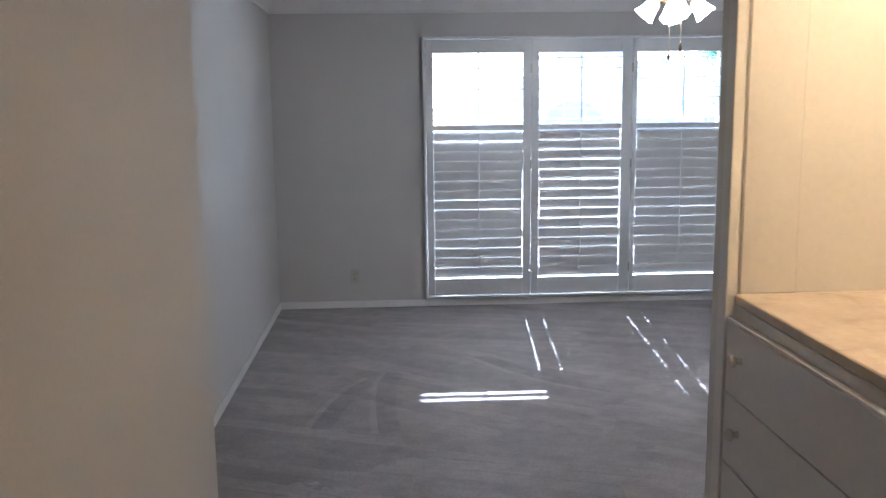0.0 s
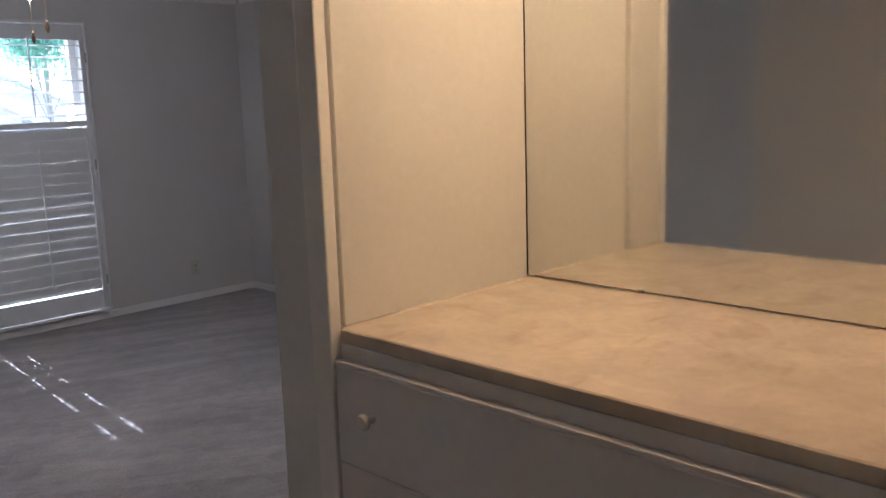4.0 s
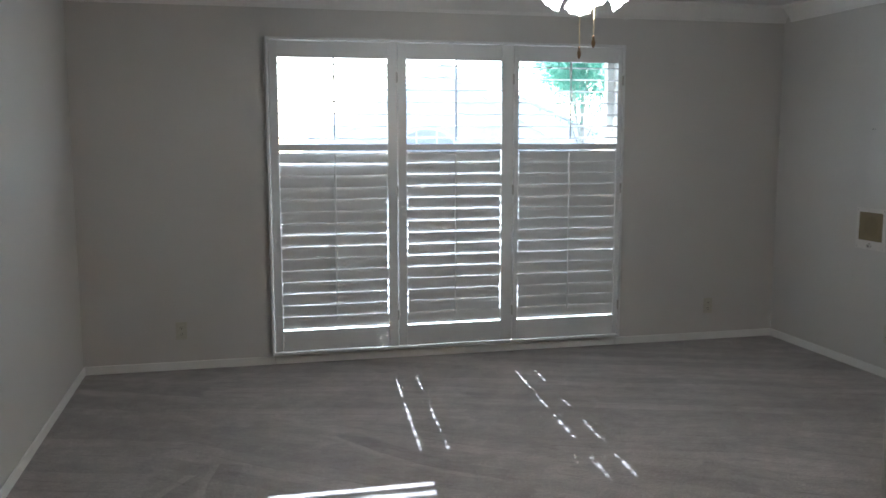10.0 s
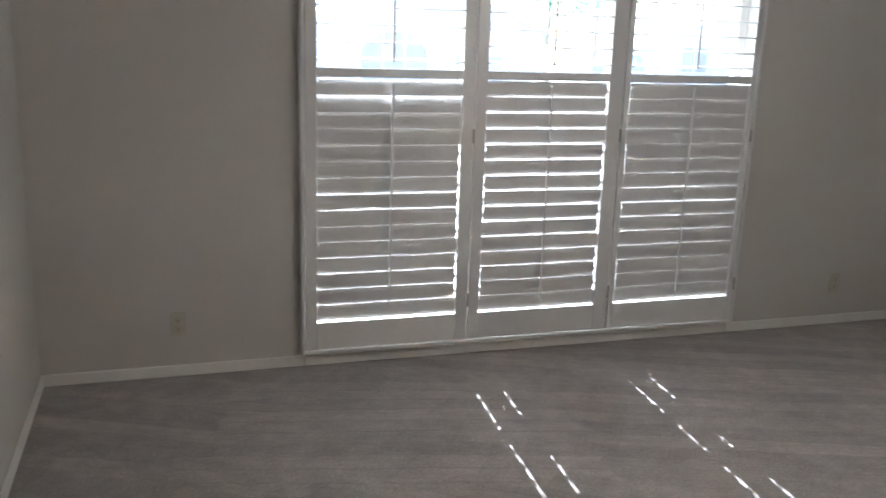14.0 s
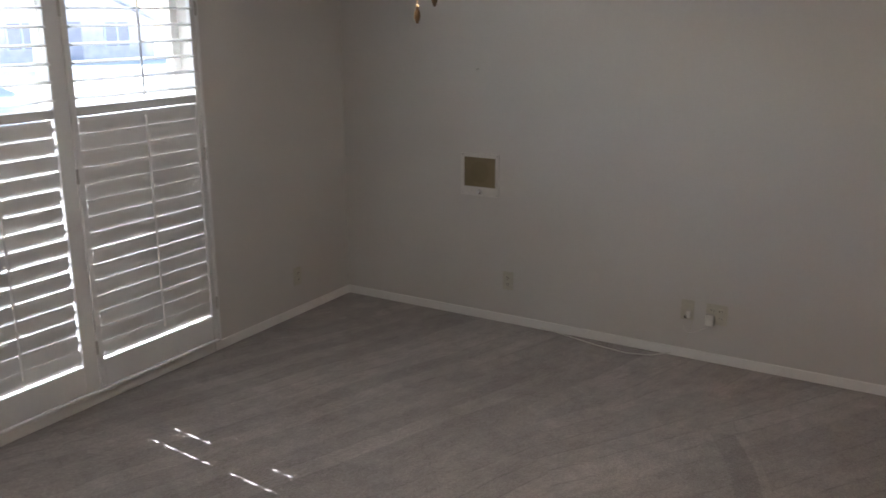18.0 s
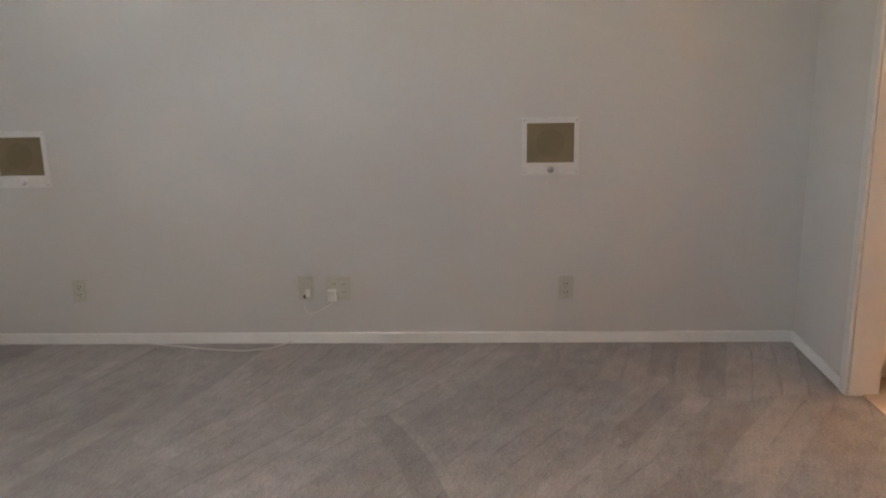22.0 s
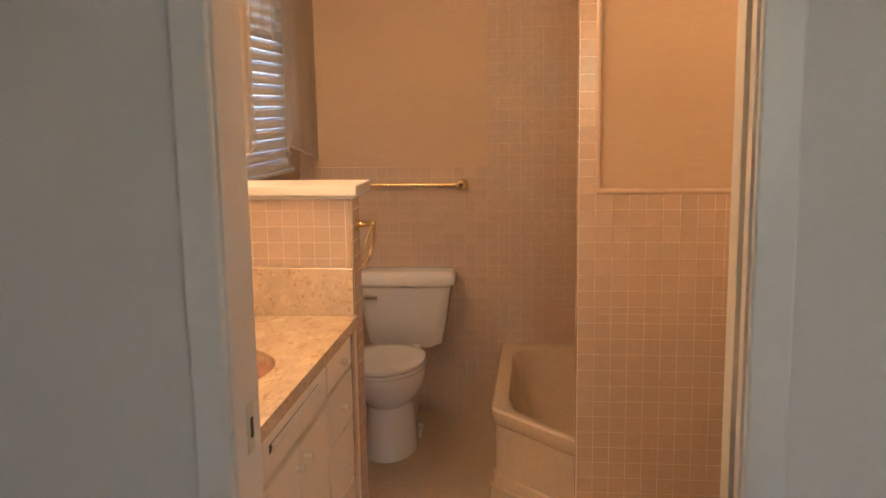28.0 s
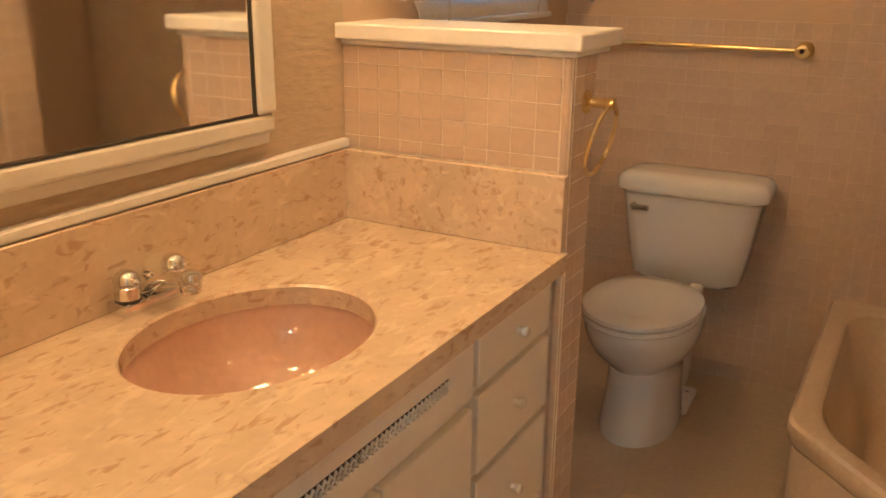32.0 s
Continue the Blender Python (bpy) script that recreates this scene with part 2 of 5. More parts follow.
def marble_material(name, base, flecks, rough=0.18):
    """Polished cultured marble: a warm base under layers of drawn-out flecks: (colour, scale, amount, stretch, threshold, warp)."""
    m = pbr(name, base, rough=rough, var=0.10, scale=9, fine=0.04, fine_scale=60, coat=0.25)
    N, L = m.node_tree.nodes, m.node_tree.links
    b = N["Principled BSDF"]
    last = b.inputs["Base Color"].links[0].from_socket
    co = N.new("ShaderNodeTexCoord")
    for k, (colour, scale, amount, stretch, start, warp) in enumerate(flecks):
        mp, no, mr, mix = N.new("ShaderNodeMapping"), N.new("ShaderNodeTexNoise"), N.new("ShaderNodeMapRange"), N.new("ShaderNodeMix")
        mp.inputs["Scale"].default_value, mp.inputs["Rotation"].default_value, mp.inputs["Location"].default_value = stretch, (0.3, 0.4, 0.6 - 0.3 * k), (3.1 * k, 1.7 * k, 0.9 * k)
        L.new(co.outputs["Object"], mp.inputs["Vector"])
        no.inputs["Scale"].default_value, no.inputs["Detail"].default_value, no.inputs["Distortion"].default_value = scale, 6, warp
        L.new(mp.outputs[0], no.inputs["Vector"])
        mr.interpolation_type = "SMOOTHSTEP"
        mr.inputs["From Min"].default_value, mr.inputs["From Max"].default_value = start, start + 0.13
        mr.inputs["To Max"].default_value = amount
        L.new(no.outputs["Fac"], mr.inputs["Value"])
        mix.data_type = "RGBA"
        L.new(mr.outputs[0], mix.inputs["Factor"])
        a, c = [q for q in mix.inputs if q.type == "RGBA"]
        L.new(last, a)
        c.default_value = (*colour, 1)
        last = [o for o in mix.outputs if o.type == "RGBA"][0]
    L.new(last, b.inputs["Base Color"])
    return m


def glass_material(name, tint=(1, 1, 1), rough=0.0):
    m = bpy.data.materials.new(name)
    m.use_nodes = True
    N, L = m.node_tree.nodes, m.node_tree.links
    b = N["Principled BSDF"]
    b.inputs["Base Color"].default_value = (*tint, 1)
    b.inputs["Transmission Weight"].default_value, b.inputs["Roughness"].default_value, b.inputs["IOR"].default_value = 1, rough, 1.1
    return m


def sheer_material():
    """Thin voile: part diffuse, part translucent, with some light straight through."""
    m = bpy.data.materials.new("sheer_cloth")
    m.use_nodes = True
    N, L = m.node_tree.nodes, m.node_tree.links
    N.remove(N["Principled BSDF"])
    d, t, c = N.new("ShaderNodeBsdfDiffuse"), N.new("ShaderNodeBsdfTranslucent"), N.new("ShaderNodeBsdfTransparent")
    no, co, ra = N.new("ShaderNodeTexNoise"), N.new("ShaderNodeTexCoord"), N.new("ShaderNodeMix")
    no.inputs["Scale"].default_value = 90
    L.new(co.outputs["Object"], no.inputs["Vector"])
    ra.data_type = "RGBA"
    cols = [i for i in ra.inputs if i.type == "RGBA"]
    cols[0].default_value, cols[1].default_value = (0.86, 0.80, 0.71, 1), (0.92, 0.87, 0.79, 1)
    L.new(no.outputs["Fac"], ra.inputs["Factor"])
    col = [o for o in ra.outputs if o.type == "RGBA"][0]
    L.new(col, d.inputs["Color"]), L.new(col, t.inputs["Color"])
    a, b = N.new("ShaderNodeMixShader"), N.new("ShaderNodeMixShader")
    a.inputs[0].default_value, b.inputs[0].default_value = 0.35, 0.36
    L.new(d.outputs[0], a.inputs[1]), L.new(t.outputs[0], a.inputs[2])
    L.new(a.outputs[0], b.inputs[1]), L.new(c.outputs[0], b.inputs[2])
    L.new(b.outputs[0], N["Material Output"].inputs["Surface"])
    return m


def floral_material():
    """Dark green cloth with blotches of ochre, pale green and maroon flowers."""
    m = pbr("floral_cloth", (0.05, 0.07, 0.05), rough=0.85, var=0.2, scale=20, fine=0.15, fine_scale=300, bump=0.4, bump_scale=400)
    N, L = m.node_tree.nodes, m.node_tree.links
    b = N["Principled BSDF"]
    co, vo, ramp, sep = N.new("ShaderNodeTexCoord"), N.new("ShaderNodeTexVoronoi"), N.new("ShaderNodeValToRGB"), N.new("ShaderNodeSeparateColor")
    vo.inputs["Scale"].default_value = 13
    L.new(co.outputs["Object"], vo.inputs["Vector"]), L.new(vo.outputs["Color"], sep.inputs[0]), L.new(sep.outputs[0], ramp.inputs[0])
    ramp.color_ramp.interpolation = "CONSTANT"
    ramp.color_ramp.elements[0].color, ramp.color_ramp.elements[1].color = (0.045, 0.07, 0.045, 1), (0.22, 0.06, 0.05, 1)
    ramp.color_ramp.elements[1].position = 0.88
    for p, c in ((0.40, (0.10, 0.15, 0.08, 1)), (0.58, (0.42, 0.27, 0.09, 1)), (0.74, (0.30, 0.33, 0.20, 1))):
        ramp.color_ramp.elements.new(p).color = c
    L.new(ramp.outputs[0], b.inputs["Base Color"])
    return m


WALL = pbr("wall_paint", (0.61, 0.59, 0.565), rough=0.75, var=0.02, scale=1.5, fine=0.015, fine_scale=80, bump=0.10, bump_scale=110)
WHITE = pbr("white_paint", (0.74, 0.73, 0.70), rough=0.42, var=0.025, scale=3, fine=0.02, bump=0.05, bump_scale=90)
TRIM = pbr("trim_paint", (0.82, 0.81, 0.79), rough=0.40, var=0.03, scale=4, fine=0.02, bump=0.05, bump_scale=120)
DOORTRIM = pbr("door_trim_paint", (0.67, 0.655, 0.63), rough=0.40, var=0.03, scale=4, fine=0.02, bump=0.05, bump_scale=120)
SHUTTER = pbr("shutter_paint", (0.74, 0.74, 0.74), rough=0.38, var=0.02, scale=5, fine=0.015)
CEIL = pbr("ceiling_paint", (0.74, 0.73, 0.71), rough=0.9, var=0.02, fine=0.05, fine_scale=150, bump=0.6, bump_scale=220)
CARPET = carpet_material()
DRAWER = pbr("cabinet_paint", (0.755, 0.75, 0.755), rough=0.45, var=0.025, scale=3, fine=0.02, bump=0.06, bump_scale=60)
CABIN = pbr("vanity_paint", (0.77, 0.72, 0.66), rough=0.42, var=0.03, scale=4, fine=0.02, bump=0.05, bump_scale=80)
PAPER = pbr("wall_covering", (0.55, 0.44, 0.325), rough=0.8, var=0.05, scale=2, fine=0.06, fine_scale=50, bump=0.95, bump_scale=52, stretch=(1, 0.4, 1.6))
PLASTER = pbr("bath_plaster", (0.60, 0.45, 0.33), rough=0.7, var=0.03, scale=2, fine=0.02, fine_scale=40, bump=0.3, bump_scale=30, stretch=(0.6, 0.6, 2.2))
MARBLE = marble_material("niche_marble", (0.62, 0.53, 0.43), (((0.42, 0.33, 0.24), 5.5, 0.30, (1, 1, 1), 0.55, 2.2), ((0.72, 0.64, 0.53), 14.0, 0.4, (1, 0.6, 1), 0.56, 1.2),
                                                             ((0.40, 0.30, 0.22), 3.2, 0.35, (0.5, 1.6, 1), 0.60, 3.0)), rough=0.05)
VMARBLE = marble_material("vanity_marble", (0.65, 0.52, 0.40), (((0.76, 0.64, 0.50), 30, 0.75, (1, 0.4, 1), 0.53, 0.8), ((0.42, 0.26, 0.16), 58, 0.62, (1, 0.42, 1), 0.555, 0.7),
                                                              ((0.36, 0.24, 0.17), 26, 0.5, (1, 0.5, 1), 0.62, 1.4)), rough=0.20)
PORCELAIN = pbr("porcelain", (0.81, 0.81, 0.82), rough=0.12, var=0.015, fine=0.0, coat=0.5)
TUBM = pbr("tub_enamel", (0.68, 0.56, 0.44), rough=0.16, var=0.03, scale=5, coat=0.4)
PINK = pbr("pink_basin", (0.64, 0.43, 0.35), rough=0.12, var=0.03, coat=0.5)
TILE = pbr("pink_tile", (0.618, 0.48, 0.39), rough=0.22, var=0.04, scale=6, rnd=0.045, coat=0.2)
GROUT = pbr("grout", (0.84, 0.75, 0.65), rough=0.9, var=0.06, scale=8, fine=0.1, bump=0.3)
# grout darkened towards the tile: the back wall's hazy joints put into the colour
GROUT_FAINT = pbr("faint_joint_grout", (0.71, 0.585, 0.48), rough=0.9, var=0.08, scale=8, fine=0.1, bump=0.3)
FLOORT = pbr("floor_tile", (0.60, 0.49, 0.385), rough=0.38, var=0.06, scale=4, rnd=0.05, fine=0.05)
BRASS = pbr("brass", (0.86, 0.70, 0.38), rough=0.26, metal=1.0, var=0.05)
CHROME = pbr("chrome", (0.80, 0.80, 0.80), rough=0.10, metal=1.0, var=0.03)
MIRROR = pbr("mirror_silver", (0.82, 0.83, 0.81), rough=0.015, metal=1.0, var=0.0, fine=0.0)
IVORY = pbr("ivory_plastic", (0.545, 0.525, 0.45), rough=0.4, var=0.03)
DARK = pbr("dark_slot", (0.05, 0.045, 0.04), rough=0.7)
NICKEL = pbr("nickel", (0.74, 0.73, 0.70), rough=0.35, metal=0.25, var=0.04)
STEEL = pbr("steel", (0.45, 0.44, 0.42), rough=0.35, metal=1.0)
CLOTH = pbr("speaker_cloth", (0.225, 0.185, 0.11), rough=0.9, var=0.08, scale=6, fine=0.2, fine_scale=500, bump=0.5, bump_scale=600)
CONE = pbr("speaker_cone", (0.204, 0.165, 0.095), rough=0.9, var=0.06, scale=6, fine=0.15, fine_scale=500, bump=0.4, bump_scale=600)
KNOBM = pbr("white_knob", (0.80, 0.78, 0.74), rough=0.2, coat=0.3)
BRICK = pbr("brick", (0.72, 0.63, 0.60), rough=0.9, var=0.12, scale=2, fine=0.1, rnd=0.15)
CONC = pbr("concrete", (0.52, 0.51, 0.49), rough=0.9, var=0.1, scale=1.5, fine=0.08, bump=0.3)
LEAF = pbr("leaf", (0.08, 0.17, 0.11), rough=0.6, var=0.3, scale=3)
ln = LEAF.node_tree
thin_leaf, leaf_mix = ln.nodes.new("ShaderNodeBsdfTranslucent"), ln.nodes.new("ShaderNodeMixShader")
thin_leaf.inputs["Color"].default_value, leaf_mix.inputs[0].default_value = (0.22, 0.46, 0.34, 1), 0.55
ln.links.new(ln.nodes["Principled BSDF"].outputs[0], leaf_mix.inputs[1]), ln.links.new(thin_leaf.outputs[0], leaf_mix.inputs[2])
ln.links.new(leaf_mix.outputs[0], ln.nodes["Material Output"].inputs["Surface"])
BARK = pbr("bark", (0.30, 0.27, 0.23), rough=0.95, var=0.2, scale=6, bump=0.8, bump_scale=30)
PANE = glass_material("window_glass", (0.97, 1.0, 0.99))
BRONZE = pbr("fan_bronze", (0.20, 0.13, 0.07), rough=0.35, metal=1.0)
SHADE = pbr("lit_glass_shade", (0.85, 0.80, 0.72), rough=0.3, emit=(1.0, 0.90, 0.77), strength=5.0)
GLOBE = pbr("lit_vanity_globe", (0.9, 0.8, 0.65), rough=0.3, emit=(1.0, 0.60, 0.28), strength=8.0)
# dimmer globes for the unseen bar assumed on the opposite wall
GLOBE_FILL = pbr("fill_globe", (0.9, 0.8, 0.65), rough=0.3, emit=(1.0, 0.60, 0.28), strength=2.8)
SHEER = sheer_material()
FLORAL = floral_material()
PINKTRIM = pbr("pink_trim", (0.62, 0.36, 0.33), rough=0.8, var=0.1, scale=30)
DARKWOOD = pbr("dark_wood", (0.11, 0.06, 0.035), rough=0.4, var=0.2, scale=4, stretch=(8, 8, 1))
BLINDM = pbr("blind_slat", (0.66, 0.67, 0.70), rough=0.4, var=0.03)


# ---- building helpers ----
def origin(ob):
    p = Vector((0, 0, 0))
    while ob is not None:
        p += ob.location
        ob = ob.parent
    return p


def bm_box(bm, x0, x1, y0, y1, z0, z1, bevel=0.0, seg=1):
    r = bmesh.ops.create_cube(bm, size=1.0)
    vs = r["verts"]
    for v in vs:
        v.co = Vector((x0 + (v.co.x + 0.5) * (x1 - x0), y0 + (v.co.y + 0.5) * (y1 - y0), z0 + (v.co.z + 0.5) * (z1 - z0)))
    if bevel:
        es = list({e for v in vs for e in v.link_edges})
        bmesh.ops.bevel(bm, geom=es, offset=bevel, segments=seg, affect="EDGES", profile=0.5)
    return bm


def box(x0, x1, y0, y1, z0, z1, bevel=0.0, seg=1):
    return bm_box(bmesh.new(), x0, x1, y0, y1, z0, z1, bevel, seg)


def boxes(*specs, bevel=0.0):
    bm = bmesh.new()
    for s in specs:
        bm_box(bm, *s, bevel=bevel)
    return bm


def to_mesh(name, bm, mat, smooth=False):
    me = bpy.data.meshes.new(name)
    bmesh.ops.recalc_face_normals(bm, faces=bm.faces)
    if smooth:
        for f in bm.faces:
            f.smooth = True
        for e in bm.edges:
            if len(e.link_faces) == 2 and e.calc_face_angle(0) > radians(38):
                e.smooth = False
    bm.to_mesh(me)
    bm.free()
    me.materials.append(mat)
    return me


def part(name, bm, mat, parent, label="", smooth=False):
    """Links a bmesh given in world places as one mesh object under its thing."""
    bmesh.ops.translate(bm, verts=bm.verts, vec=-origin(parent))
    ob = new(name, to_mesh(name, bm, mat, smooth))
    ob.parent = parent
    return tagged(ob, label)


def piece(name, mesh, parent, at, rot=None):
    """One more object on a shared mesh, at a world place."""
    ob = new(name, mesh)
    ob.parent = parent
    ob.location = Vector(at) - origin(parent)
    if rot:
        ob.rotation_euler = rot
    return ob


def thing(name, at, label, category, group="", kind=""):
    ob = new(name)
    ob.empty_display_size = 0.1
    ob.location = at
    return tagged(ob, label, category, group, kind)


def solid(name, bm, mat, label, category, kind="structure", smooth=False, at=None, group=""):
    """A thing that is one mesh; its origin at a place, or at the world's origin."""
    at = Vector(at) if at else Vector((0, 0, 0))
    bmesh.ops.translate(bm, verts=bm.verts, vec=-at)
    ob = new(name, to_mesh(name, bm, mat, smooth))
    ob.location = at
    return tagged(ob, label, category, group, kind)


def lathe(profile, seg=24, axis="z", at=(0, 0, 0), ring=False):
    """A turned solid from (radius, height) pairs."""
    bm = bmesh.new()
    rings = []
    for r, h in profile:
        ring = []
        for i in range(seg):
            a = 2 * math.pi * i / seg
            p = (max(r, 1e-5) * math.cos(a), max(r, 1e-5) * math.sin(a), h)
            if axis == "x":
                p = (p[2], p[0], p[1])
            elif axis == "y":
                p = (p[0], p[2], p[1])
            ring.append(bm.verts.new(Vector(p) + Vector(at)))
        rings.append(ring)
    for a, b in zip(rings, rings[1:]):
        for i in range(seg):
            bm.faces.new((a[i], a[(i + 1) % seg], b[(i + 1) % seg], b[i]))
    if ring:
        for i in range(seg):
            bm.faces.new((rings[-1][i], rings[-1][(i + 1) % seg], rings[0][(i + 1) % seg], rings[0][i]))
    else:
        bm.faces.new(rings[0]), bm.faces.new(rings[-1])
    bmesh.ops.remove_doubles(bm, verts=bm.verts, dist=1e-4)
    return bm


def tube(points, r, seg=10, closed=False):
    """A round bar along points."""
    bm = bmesh.new()
    pts = [Vector(p) for p in points]
    n = len(pts)
    rings = []
    side = None
    for i, p in enumerate(pts):
        a = pts[(i - 1) % n] if closed or i else p
        b = pts[(i + 1) % n] if closed or i < n - 1 else p
        d = (b - a).normalized()
        if side is None:
            side = d.orthogonal().normalized()
        side = (side - d * side.dot(d)).normalized()
        up = d.cross(side)
        rings.append([bm.verts.new(p + (side * math.cos(t) + up * math.sin(t)) * r) for t in (2 * math.pi * k / seg for k in range(seg))])
    for i in range(n if closed else n - 1):
        a, b = rings[i], rings[(i + 1) % n]
        for k in range(seg):
            bm.faces.new((a[k], a[(k + 1) % seg], b[(k + 1) % seg], b[k]))
    if not closed:
        bm.faces.new(rings[0]), bm.faces.new(rings[-1])
    return bm


def loft(sections, cap=True):
    """A skin over closed outlines of equal count."""
    bm = bmesh.new()
    rings = [[bm.verts.new(p) for p in s] for s in sections]
    n = len(rings[0])
    for a, b in zip(rings, rings[1:]):
        for i in range(n):
            bm.faces.new((a[i], a[(i + 1) % n], b[(i + 1) % n], b[i]))
    if cap == "end":
        bm.faces.new(rings[-1])
    elif cap:
        bm.faces.new(rings[0]), bm.faces.new(rings[-1])
    return bm


# ---- plan ----
W = 4.859            # bedroom and bath: outer east wall
CEILING = 2.41
SW = -4.79           # bedroom's south wall, west of the hall
SE = -4.611          # bedroom's south wall at the bath door
SN = -4.911          # bedroom's south wall at the dressing alcove
HL, HR = 0.50, 1.685  # hall: left and right walls
DOOR0, DOOR1 = 3.453, 4.225
BN, BS = -4.731, -7.30
HOUSE = 2.62

solid("floor", box(-0.02, W, -8.0, 0.0, -0.06, 0.0), CARPET, "taupe cut-pile carpet with vacuum tracks across the bedroom and hall", "floor")
solid("wall_north", boxes((-0.15, 1.20, 0, 0.15, -0.1, HOUSE), (3.578, W + 0.15, 0, 0.15, -0.1, HOUSE),
                          (1.20, 3.578, 0, 0.15, -0.1, 0.095), (1.20, 3.578, 0, 0.15, 2.085, HOUSE)),
      WALL, "off-white painted plaster wall around the shuttered window", "wall")
solid("wall_west", box(-0.15, 0, SW, -0.001, -0.1, HOUSE), WALL, "off-white painted plaster wall", "wall")
solid("wall_south_west", boxes((-0.15, HL - 0.12, SW - 0.12, SW, -0.1, HOUSE), (HL - 0.12, HL, -8.0, SW, -0.1, HOUSE)),
      WALL, "off-white wall that turns from the bedroom into the hall", "wall")
solid("wall_south_alcove", boxes((1.81, 2.90, SN - 0.17, SN, -0.1, HOUSE), (2.78, 2.90, SN, SE, -0.1, HOUSE)),
      WALL, "off-white painted wall beside the dressing alcove", "wall")
solid("wall_south_bath", boxes((DOOR1 + 0.02, W, BN, SE, -0.1, HOUSE), (DOOR0 - 0.02, DOOR1 + 0.02, BN, SE, 2.05, HOUSE)),
      WALL, "off-white painted wall over and beside the bathroom doorway", "wall")
solid("wall_south_pocket", boxes((2.78, DOOR0 - 0.02, -4.638, SE, -0.1, HOUSE), (2.78, 2.84, BN, -4.638, -0.1, HOUSE)),
      WALL, "off-white painted bedroom side of the wall that holds the pocket door", "wall")
solid("wall_south_pocket_bath", box(2.84, DOOR0 - 0.02, BN, -4.674, -0.1, HOUSE), WALL, "bathroom side of the wall that holds the pocket door", "wall")
WIN = (-6.97, -6.36, 1.24, 2.0)     # bath window: y0, y1, z0, z1
solid("wall_east", boxes((W, W + 0.15, WIN[1], 0.15, -0.1, HOUSE), (W, W + 0.15, BS - 0.15, WIN[0], -0.1, HOUSE),
                         (W, W + 0.15, WIN[0], WIN[1], -0.1, WIN[2]), (W, W + 0.15, WIN[0], WIN[1], WIN[3], HOUSE)),
      WALL, "long off-white painted plaster wall", "wall")
solid("wall_hall_end", box(HL - 0.12, 2.33, -8.12, -8.0, -0.1, HOUSE), WALL, "off-white painted wall at the hall's end", "wall")
solid("wall_hall_east", boxes((1.70, 2.33, -8.0, -5.94, -0.1, HOUSE), (2.21, 2.33, -5.94, -5.08, -0.1, HOUSE)), WALL,
      "off-white painted wall behind the dressing alcove", "wall")
solid("wall_bath_south", box(2.33, W + 0.15, BS - 0.12, BS, -0.1, HOUSE), PLASTER, "bathroom back wall in tan painted plaster above the tiles", "wall")
solid("wall_bath_west", box(2.33, 2.45, BS, BN, -0.1, HOUSE), PLASTER, "bathroom wall in tan painted plaster", "wall")
solid("wall_bath_partition", box(2.45, 3.585, -6.13, -6.027, -0.1, HOUSE), PLASTER, "partition beside the tub in tan painted plaster above tiles", "wall")
solid("wall_plaster_panel", boxes((W - 0.005, W + 0.001, BS, WIN[0], 1.10, CEILING), (W - 0.005, W + 0.001, WIN[1], -6.0205, 1.10, CEILING),
                                  (W - 0.005, W + 0.001, WIN[0], WIN[1], 1.10, WIN[2]), (W - 0.005, W + 0.001, WIN[0], WIN[1], WIN[3], CEILING)), PLASTER,
      "tan painted plaster round the small bathroom window", "wall")
solid("wall_covering_panel", box(W - 0.006, W + 0.001, -6.02, BN, 0.0, CEILING), PAPER, "textured tan grasscloth wall covering behind the vanity", "wall")
solid("wall_covering_north", boxes((2.452, DOOR0 - 0.09, BN - 0.006, BN - 0.001, 0.0, CEILING), (DOOR1 + 0.07, W - 0.007, BN - 0.006, BN - 0.001, 0.0, CEILING)), PAPER,
      "textured tan wall covering on the bathroom side of the doorway wall", "wall")
solid("ceiling", box(-0.15, W + 0.15, -8.1, 0.15, CEILING, CEILING + 0.2), CEIL, "white textured ceiling", "ceiling")
solid("bath_floor", box(2.45, W, BS, SE - 0.06, -0.02, 0.006), FLOORT, "tan tiled bathroom floor", "floor")
solid("roof", boxes((-0.8, W + 0.8, -8.6, 1.72, HOUSE + 0.0, HOUSE + 0.12), (-0.8, W + 0.8, 1.66, 1.74, HOUSE - 0.15, HOUSE + 0.12)), WHITE,
      "flat roof with deep white eaves over the window", "roof")


def baseboard(name, x0, x1, y0, y1):
    return solid(name, box(x0, x1, y0, y1, 0.0, 0.055, bevel=0.004), TRIM, "low white painted baseboard", "baseboard")


baseboard("baseboard", 0.001, 1.185, -0.014, -0.001)
baseboard("baseboard", 1.187, 3.588, -0.014, -0.001)
baseboard("baseboard", 3.59, W - 0.001, -0.014, -0.001)
baseboard("baseboard", 0.001, 0.014, SW, -0.016)
baseboard("baseboard", W - 0.014, W - 0.001, SE + 0.016, -0.016)
baseboard("baseboard", DOOR1 + 0.064, W - 0.001, SE + 0.001, SE + 0.014)
baseboard("baseboard", 2.92, 3.38, SE + 0.001, SE + 0.014)
baseboard("baseboard", 0.016, HL, SW + 0.001, SW + 0.014)


